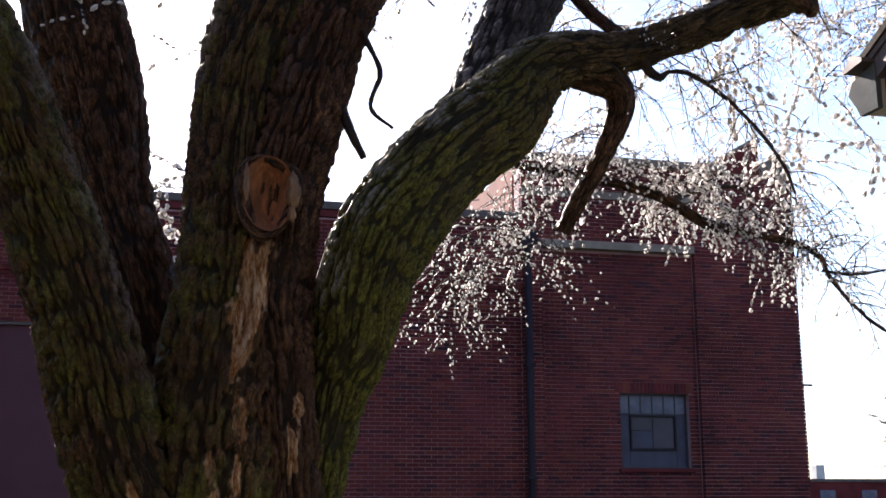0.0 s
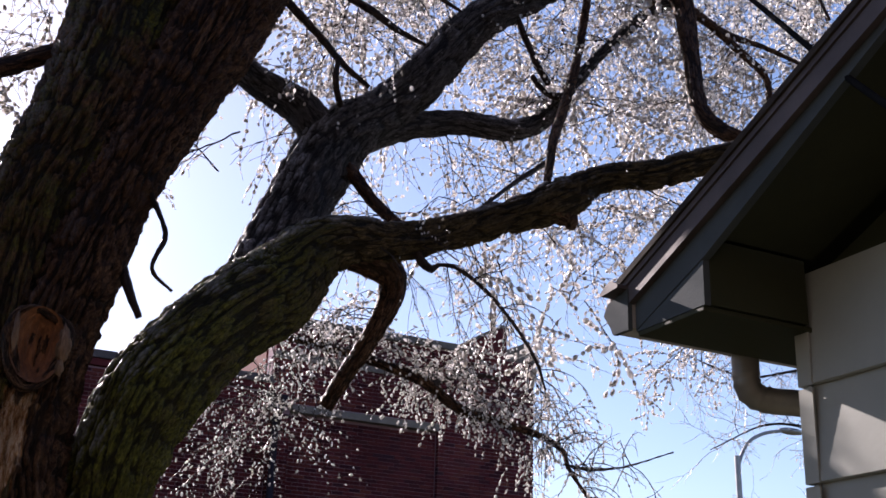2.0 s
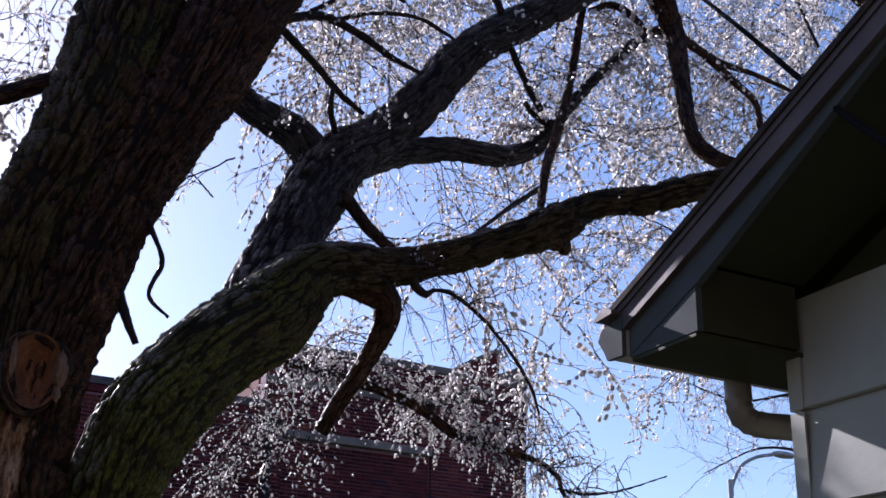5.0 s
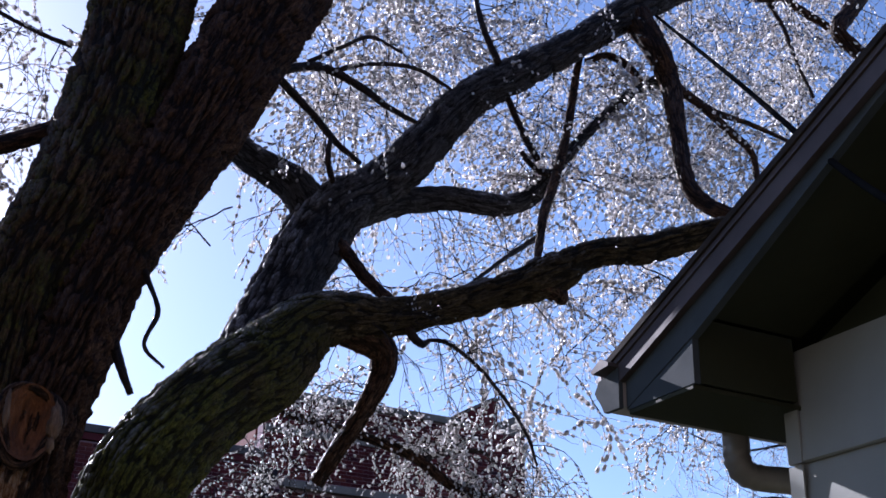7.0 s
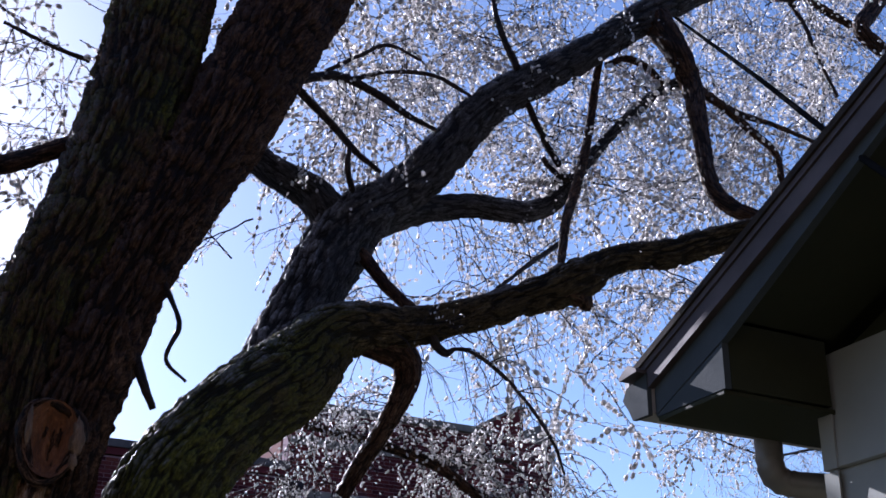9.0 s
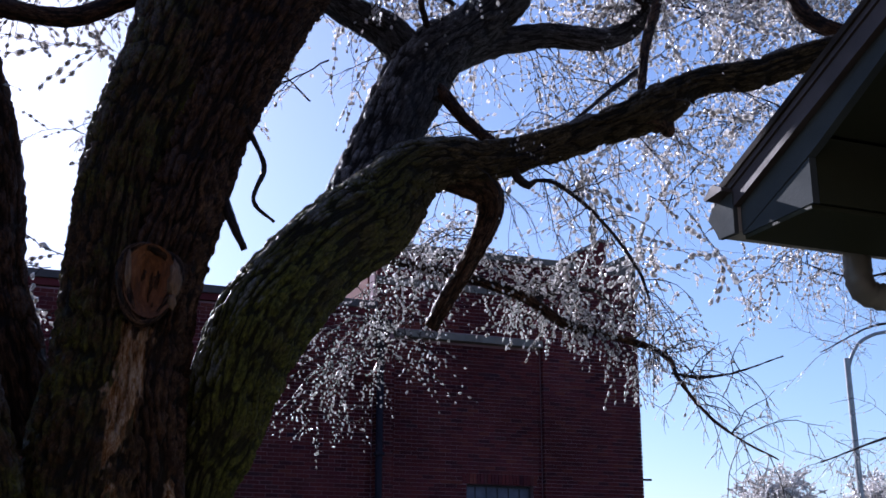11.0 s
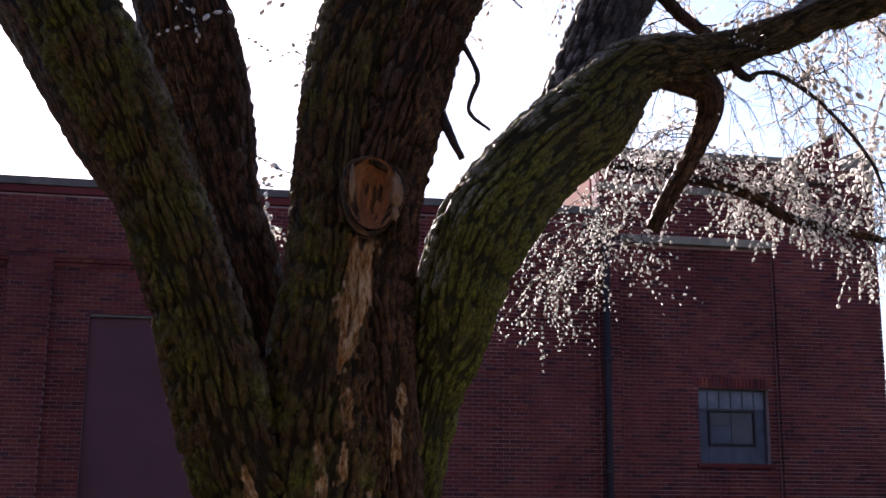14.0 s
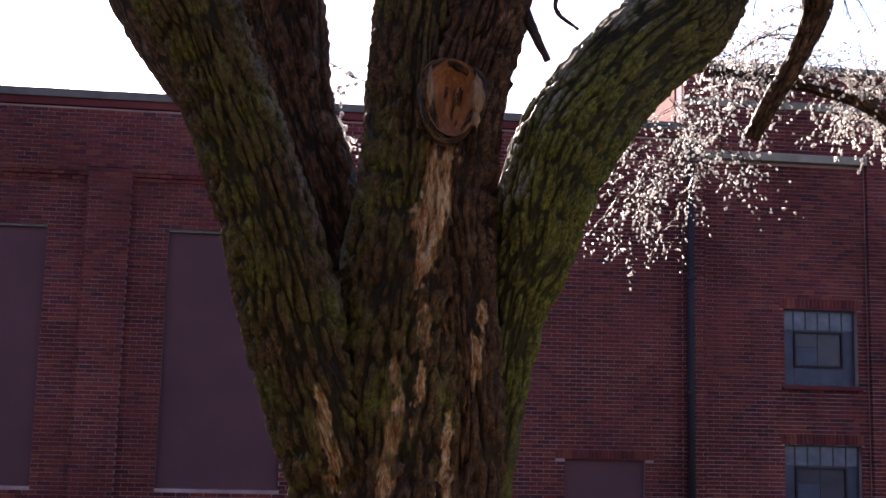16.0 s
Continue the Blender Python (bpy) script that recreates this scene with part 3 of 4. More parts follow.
def steel_window(hole):
    x0, x1, z0, z1 = hole
    win = adopt(building, part("window", box_bm((x0 + 0.004, WALL_Y + 0.145, z0 + 0.004), (x1 - 0.004, WALL_Y + 0.152, z1 - 0.004)), STEEL, None, "steel-framed factory window with a hinged centre sash"))
    inv = win
    x0, x1, z0, z1 = x0 + 0.005, x1 - 0.005, z0 + 0.005, z1 - 0.005
    y0, y1 = WALL_Y + 0.12, WALL_Y + 0.144

    def bar(a, b, c, d, name="glazing_bar"):
        o = box(name, (a, y0, c), (b, y1, d), STEEL, None, "", 0.002)
        o.parent = inv
        o.matrix_parent_inverse = inv.matrix_parent_inverse
    w = (x1 - x0) / 6
    for a, b, c, d in ((x0, x1, z0, z0 + 0.03), (x0, x1, z1 - 0.03, z1), (x0, x0 + 0.03, z0 + 0.031, z1 - 0.031), (x1 - 0.03, x1, z0 + 0.031, z1 - 0.031)):
        bar(a, b, c, d, "window_frame")
    zt, sb, st = z1 - 0.34, z0 + 0.345, z1 - 0.375
    for k in range(1, 6):
        bar(x0 + k * w - 0.009, x0 + k * w + 0.009, zt + 0.001, z1 - 0.031)
    bar(x0 + 0.031, x1 - 0.031, zt - 0.02, zt)
    sx0, sx1 = x0 + 0.98 * w, x1 - 0.98 * w
    for a, b, c, d in ((sx0, sx1, sb - 0.045, sb), (sx0, sx1, st - 0.03, st), (sx0, sx0 + 0.035, sb + 0.001, st - 0.031), (sx1 - 0.035, sx1, sb + 0.001, st - 0.031)):
        o = box("sash_bar", (a, y0 - 0.02, c), (b, y1, d), PIPE, None, "dark hinged sash frame", 0.003)
        o.parent = inv
    bar(x0 + 3 * w - 0.008, x0 + 3 * w + 0.008, sb + 0.001, st - 0.031)
    for k in range(6):
        o = box("pane", (x0 + k * w + 0.012, y0 + 0.014, zt + 0.004), (x0 + (k + 1) * w - 0.012, y0 + 0.02, z1 - 0.034), FROST, None, "frosted glass pane", 0)
        o.parent = inv
    zm = sb + 0.55 * (st - sb)
    bar(sx0 + 0.036, x0 + 3 * w - 0.009, zm - 0.007, zm + 0.007)
    panes = [(x0 + 0.035, sx0 - 0.003, z0 + 0.034, zt - 0.024, FROST_DIM), (sx1 + 0.003, x1 - 0.035, z0 + 0.034, zt - 0.024, FROST_DIM), (sx0 + 0.002, sx1 - 0.002, z0 + 0.034, sb - 0.05, FROST_DIM),
             (sx0 + 0.04, x0 + 3 * w - 0.012, zm + 0.01, st - 0.034, GLASS), (sx0 + 0.04, x0 + 3 * w - 0.012, sb + 0.004, zm - 0.01, FROST_DIM), (x0 + 3 * w + 0.012, sx1 - 0.04, sb + 0.004, st - 0.034, GLASS)]
    for a, b, c, d, glass in panes:
        o = box("pane", (a, y0 + 0.014, c), (b, y0 + 0.02, d), glass, None, "", 0)
        o.parent = inv
    for o in inv.children:
        o.matrix_parent_inverse = inv.matrix_parent_inverse
        o.matrix_parent_inverse = Matrix.Identity(4)
    s = adopt(building, box("window_sill", (x0 - 0.06, WALL_Y - 0.05, z0 - 0.075), (x1 + 0.06, WALL_Y + 0.010, z0 - 0.006), BRICK, None, "sloping brick sill", 0.008))
    return win


steel_window(WIN_A)
steel_window(WIN_B)

# ---- added unseen block behind the eye, cuts the sky's fill light ----
rear = empty("rear_house", (-1, -6, 0), "added unseen house-shaped block that cuts sky light from behind the eye", "house")
adopt(rear, box("wall", (-14.0, -9.0, 0), (9.5, -2.4, 8.4), SKY_BLOCK, None, "", 0.02))
adopt(rear, part("roof", prism([(-9.6, 8.4), (-1.9, 8.4), (-5.7, 11.4)], "x", -14.4, 9.9), SHINGLE))

# ---- house eave ----
HX, HY = 2.33, 2.40                 # the corner of the walls
RX, GY = 1.95, 2.72                 # the rake's outer face and the fascia of the eave
house = empty("house", (HX + 2, HY - 4, 0), "pale green-grey lap-sided house with a deep eave and gutter", "house")
SLOPE = 0.42


def rake(y):
    """The height of the roof's underside edge at y."""
    return 3.71 + SLOPE * (2.72 - y)


adopt(house, box("wall_core", (HX + 0.03, HY - 7.5, 0), (HX + 7, HY - 0.02, 3.62), MORTAR, None, "", 0))
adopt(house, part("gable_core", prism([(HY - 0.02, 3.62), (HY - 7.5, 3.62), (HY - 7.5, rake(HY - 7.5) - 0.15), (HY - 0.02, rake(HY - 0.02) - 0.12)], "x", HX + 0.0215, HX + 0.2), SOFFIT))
BOARD = 0.272
top = 3.445
GABLE = 3.755                       # boards from this height up take the soffit material
zs = [top - 12 * BOARD + k * BOARD for k in range(13)] + [GABLE + k * BOARD for k in range(8)]
for z in zs:
    high = 0.31 if abs(z - top) < 0.01 else BOARD
    ye = HY
    if z + high > rake(HY) - 0.08:
        ye = min(HY, 2.72 - (z + high - 3.71 + 0.08) / SLOPE)
    bm = prism([(HX + 0.028, z), (HX + 0.028, z + high + 0.02), (HX + 0.018, z + high + 0.02), (HX - 0.004, z), (HX + 0.004, z - 0.004)], "y", HY - 7.4, ye)
    adopt(house, part("siding_board", bm, SIDING if z < GABLE - 0.01 else SOFFIT, None, "" if z < GABLE - 0.01 else "gable board in the soffit colour", False))
    if z < 3.4:
        bm = prism([(HY - 0.028, z), (HY - 0.028, z + BOARD + 0.02), (HY - 0.018, z + BOARD + 0.02), (HY + 0.004, z), (HY - 0.004, z - 0.004)], "x", HX + 0.005, HX + 7)
        adopt(house, part("siding_board", bm, SIDING))
    # small metal corner piece on every course
    if z < 3.6:
        adopt(house, part("corner_cap", prism([(HX - 0.008, HY - 0.045), (HX - 0.008, HY + 0.008), (HX + 0.045, HY + 0.008), (HX + 0.045, HY + 0.002), (HX - 0.002, HY + 0.002), (HX - 0.002, HY - 0.045)], "z", z - 0.004, min(z + BOARD - 0.012, 3.60)), SIDING, None, "painted metal corner cap"))
# roof slope: sheathing and shingles
ridge_y = 2.72 - 4.6


def slope_slab(name, x0, x1, y0, dz0, dz1, material, label=""):
    bm = prism([(y0, rake(y0) + dz0), (ridge_y, rake(ridge_y) + dz0), (ridge_y, rake(ridge_y) + dz1), (y0, rake(y0) + dz1)], "x", x0, x1)
    return adopt(house, part(name, bm, material, None, label))


slope_slab("roof_deck", RX - 0.005, HX + 7, 2.66, 0.0, 0.03, SOFFIT)
slope_slab("shingle_edge", RX - 0.035, HX + 7, 2.715, 0.031, 0.052, SHINGLE, "brown asphalt shingle edge")
slope_slab("drip_edge", RX - 0.028, RX + 0.05, 2.705, 0.012, 0.0305, CAP, "thin dark metal drip edge")
slope_slab("rake_moulding", RX - 0.022, RX - 0.001, 2.69, -0.045, 0.010, CAP, "dark rake moulding")
adopt(house, part("rake_board", prism([(2.655, rake(2.655) - 0.126), (2.33, rake(2.33) - 0.130), (1.60, rake(1.60) - 0.066), (ridge_y, rake(ridge_y) - 0.066), (ridge_y, rake(ridge_y) - 0.002), (2.655, rake(2.655) - 0.002)], "x", RX, RX + 0.025), TRIM, None, "grey-green rake board"))
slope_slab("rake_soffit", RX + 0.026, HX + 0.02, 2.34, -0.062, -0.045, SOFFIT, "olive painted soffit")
# boxed return of the eave
adopt(house, part("return_face", prism([(2.655, 3.6065), (2.345, 3.6065), (2.345, rake(2.345) - 0.133), (2.655, 3.6105)], "x", RX + 0.002, RX + 0.024), TRIM, None, "grey-green boxed end of the eave"))
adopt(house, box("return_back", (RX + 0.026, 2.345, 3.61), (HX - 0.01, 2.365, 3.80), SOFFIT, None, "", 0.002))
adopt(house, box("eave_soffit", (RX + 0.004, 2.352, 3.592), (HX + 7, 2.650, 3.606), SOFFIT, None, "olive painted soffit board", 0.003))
adopt(house, box("fascia", (RX + 0.026, 2.636, 3.607), (HX + 7, 2.656, 3.735), TRIM, None, "", 0.003))
# gutter: an open trough with a moulded front
outline = [(2.659, 3.739), (2.659, 3.619), (2.744, 3.619), (2.759, 3.654), (2.784, 3.694), (2.789, 3.739), (2.769, 3.739), (2.767, 3.706), (2.744, 3.666), (2.732, 3.632), (2.671, 3.632), (2.671, 3.739)]
gutter = part("gutter", prism(outline, "x", RX - 0.01, HX + 7), GUTTER, None, "weathered white metal gutter")
adopt(house, gutter)
cap = part("end_cap", prism([(2.657, 3.735), (2.657, 3.610), (2.735, 3.612), (2.750, 3.640), (2.782, 3.682), (2.760, 3.715)], "x", RX - 0.026, RX - 0.0105), TRIM, None, "bent end cap with peeling paint")
adopt(house, cap)
adopt(house, part("bent_flashing", prism([(2.66, 3.735), (2.745, 3.728), (2.752, 3.738), (2.70, 3.765), (2.66, 3.745)], "x", RX - 0.06, RX + 0.02), CAP, None, "loose bent flashing"))

# downspout: drop, ribbed elbow, run back to the wall
def hose(name, pts, r, material, label="", ribs=(), flat=1.0):
    run = spline([(*p, r) for p in pts], 0.008)
    c = run[:, :3]
    t, u, v = frames_along(c)
    th = np.arange(16) / 16 * 2 * math.pi
    s = np.concatenate([[0], np.cumsum(np.linalg.norm(np.diff(c, axis=0), axis=1))])
    rr = np.full(len(c), r)
    for a, b in ribs:
        k = (s > a) & (s < b)
        rr[k] += 0.0028 * np.sin((s[k] - a) / 0.0042)
    V = c[:, None] + rr[:, None, None] * (np.cos(th)[None, :, None] * u[:, None] + flat * np.sin(th)[None, :, None] * v[:, None])
    n = len(c)
    F = [(i * 16 + j, i * 16 + (j + 1) % 16, (i + 1) * 16 + (j + 1) % 16, (i + 1) * 16 + j) for i in range(n - 1) for j in range(16)]
    return mesh_object(name, V.reshape(-1, 3), F, material, None, label, True)


adopt(house, hose("downspout", [(2.40, 2.71, 3.63), (2.40, 2.71, 3.575), (2.402, 2.71, 3.530), (2.42, 2.705, 3.495), (2.465, 2.685, 3.478), (2.55, 2.63, 3.468), (2.78, 2.53, 3.45), (2.86, 2.49, 3.41), (2.865, 2.46, 3.32), (2.865, 2.455, 2.4), (2.865, 2.455, 0.1)], 0.047, SPOUT, "tan-grey metal downspout with a ribbed elbow", ((0.07, 0.19),), 0.8))

# ---- service cable ----
ca, cb = Vector((11.02, 16.00, 17.76)), Vector((1.830, 1.548, 3.807))
cab = hose("overhead_cable", [tuple(ca + (cb - ca) * k) for k in (-0.5, -0.2, 0, 0.25, 0.5, 0.75, 0.9, 1.0)] + [(1.95, 1.30, 3.62), (2.325, 1.02, 3.42)], 0.009, CABLE)
tagged(cab, "black overhead service cable running to the eave", "cable")

# ---- the great tree ----
# runs of x, y, z and radius
STEM_A = [(0.29, 5.3, 1.98, 0.204), (0.16, 5.22, 2.49, 0.237), (0.02, 5.17, 2.84, 0.217), (-0.08, 5.12, 3.14, 0.207), (-0.19, 5.08, 3.49, 0.191), (-0.41, 5.02, 4.02, 0.184), (-0.508, 4.99, 4.23, 0.197), (-0.628, 4.97, 4.44, 0.204), (-0.778, 4.93, 4.71, 0.196), (-0.958, 4.9, 5.07, 0.182), (-1.178, 4.9, 5.56, 0.159)]
STEM_B = [(0.18, 5.6, 3.24, 0.19), (0.06, 5.6, 3.62, 0.185), (-0.06, 5.65, 4, 0.177), (-0.162, 5.7, 4.44, 0.213), (-0.262, 5.7, 4.79, 0.235), (-0.332, 5.7, 5.03, 0.234), (-0.522, 5.8, 5.7, 0.215), (-0.642, 5.9, 6.49, 0.205)]
STEM_C1 = [(0.439, 5.3, 1.92, 0.339), (0.426, 5.28, 2.56, 0.325), (0.454, 5.27, 3.22, 0.3), (0.471, 5.25, 3.66, 0.25), (0.468, 5.25, 4.06, 0.226), (0.477, 5.25, 4.33, 0.218), (0.528, 5.25, 4.7, 0.222), (0.669, 5.25, 5.16, 0.238), (0.794, 5.3, 5.85, 0.256), (0.859, 5.35, 6.64, 0.275), (0.905, 5.4, 7.59, 0.27), (0.937, 5.4, 8.53, 0.25)]
STEM_C2 = [(0.665, 5.28, 2.04, 0.228), (0.663, 5.22, 2.72, 0.212), (0.601, 5.2, 3.26, 0.216), (0.594, 5.18, 3.65, 0.208), (0.659, 5.18, 4.05, 0.205), (0.733, 5.18, 4.33, 0.2), (0.848, 5.2, 4.77, 0.196), (1.017, 5.2, 5.24, 0.215), (1.306, 5.2, 5.95, 0.25), (1.601, 5.2, 6.79, 0.275), (1.794, 5.2, 7.84, 0.29), (2.011, 5.2, 8.88, 0.27)]
LIMB_D = [(0.71, 5.3, 1.97, 0.15), (0.87, 5.25, 2.95, 0.149), (0.97, 5.2, 3.3, 0.171), (1.02, 5.18, 3.54, 0.198), (1.14, 5.19, 3.85, 0.226), (1.41, 5.24, 4.2, 0.223), (1.69, 5.29, 4.44, 0.221), (1.86, 5.27, 4.66, 0.172), (2.02, 5.24, 4.75, 0.139), (2.33, 5.2, 4.8, 0.101), (2.6, 5.1, 4.88, 0.092), (2.89, 5, 5, 0.098), (3.14, 4.92, 5.12, 0.121), (3.35, 4.82, 5.25, 0.076), (3.63, 4.74, 5.31, 0.083), (3.94, 4.62, 5.43, 0.075), (4.21, 4.5, 5.52, 0.069), (4.57, 4.4, 5.67, 0.067)]
LIMB_E = [(1.52, 5.45, 4.36, 0.115), (1.71, 5.55, 4.69, 0.171), (1.86, 5.6, 4.99, 0.187), (2, 5.65, 5.32, 0.198), (2.13, 5.63, 5.55, 0.176), (2.34, 5.6, 5.74, 0.141), (2.55, 5.55, 5.97, 0.141), (2.84, 5.45, 6.38, 0.128), (3.17, 5.37, 6.65, 0.117), (3.54, 5.28, 6.94, 0.103), (3.92, 5.19, 7.27, 0.106), (4.3, 5.1, 7.54, 0.097), (4.73, 5, 7.8, 0.092), (5.43, 4.9, 8.32, 0.085)]
LIMB_L = [(-0.39, 5.05, 3.80, 0.088), (-0.60, 5.08, 4.09, 0.114), (-0.77, 5.10, 4.35, 0.113), (-0.90, 5.15, 4.56, 0.107), (-1.05, 5.20, 4.76, 0.098), (-1.25, 5.30, 4.97, 0.090), (-1.82, 5.40, 5.21, 0.072)]
tree = empty("tree", (0.41, 5.30, 0), "huge old tree with furrowed mossy bark and iced bare twigs", "tree")
# lines of x, y, z and half-width along which the bark has fallen
BARE = [
    [(0.61, 4.99, 3.74, 0.011), (0.59, 4.99, 3.70, 0.032), (0.57, 4.99, 3.62, 0.044), (0.54, 4.99, 3.50, 0.049), (0.51, 4.99, 3.35, 0.050), (0.49, 4.99, 3.26, 0.036), (0.48, 4.99, 3.17, 0.014)],
    [(0.52, 5.01, 3.73, 0.011), (0.51, 5.01, 3.64, 0.029), (0.47, 5.01, 3.50, 0.032), (0.46, 5.01, 3.33, 0.029), (0.45, 5.01, 3.19, 0.014)],
    [(0.47, 5.00, 3.21, 0.011), (0.47, 5.00, 3.12, 0.029), (0.49, 5.00, 3.04, 0.026), (0.48, 5.00, 2.91, 0.024), (0.49, 5.00, 2.82, 0.014), (0.48, 5.00, 2.71, 0.026), (0.45, 5.00, 2.55, 0.014)],
    [(0.75, 4.98, 3.17, 0.009), (0.73, 4.98, 3.01, 0.026), (0.71, 4.98, 2.83, 0.040), (0.70, 4.98, 2.71, 0.032), (0.68, 4.98, 2.58, 0.011)],
    [(0.36, 4.99, 2.82, 0.009), (0.39, 4.99, 2.64, 0.029), (0.37, 4.99, 2.46, 0.026), (0.35, 4.99, 2.28, 0.032), (0.34, 4.99, 2.17, 0.014)],
    [(0.07, 4.99, 2.70, 0.009), (0.10, 4.99, 2.59, 0.026), (0.13, 4.99, 2.45, 0.027), (0.16, 4.99, 2.30, 0.018), (0.17, 4.99, 2.17, 0.009)],
    [(0.61, 4.99, 2.64, 0.009), (0.60, 4.99, 2.46, 0.022), (0.59, 4.99, 2.31, 0.026), (0.58, 4.99, 2.18, 0.011)],
]
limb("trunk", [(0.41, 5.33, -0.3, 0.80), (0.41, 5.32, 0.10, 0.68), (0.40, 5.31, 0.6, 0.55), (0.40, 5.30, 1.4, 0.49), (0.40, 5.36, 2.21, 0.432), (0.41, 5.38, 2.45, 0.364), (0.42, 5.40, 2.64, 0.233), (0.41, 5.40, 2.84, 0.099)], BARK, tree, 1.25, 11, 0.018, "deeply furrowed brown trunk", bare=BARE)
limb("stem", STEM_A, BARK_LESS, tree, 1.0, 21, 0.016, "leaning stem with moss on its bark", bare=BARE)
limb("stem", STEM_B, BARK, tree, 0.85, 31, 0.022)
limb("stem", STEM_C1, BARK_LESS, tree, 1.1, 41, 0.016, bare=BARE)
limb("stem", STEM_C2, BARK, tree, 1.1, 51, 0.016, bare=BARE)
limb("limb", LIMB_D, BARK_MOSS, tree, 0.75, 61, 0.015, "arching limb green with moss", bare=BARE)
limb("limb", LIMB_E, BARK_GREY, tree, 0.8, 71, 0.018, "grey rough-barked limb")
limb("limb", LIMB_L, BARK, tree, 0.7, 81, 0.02)
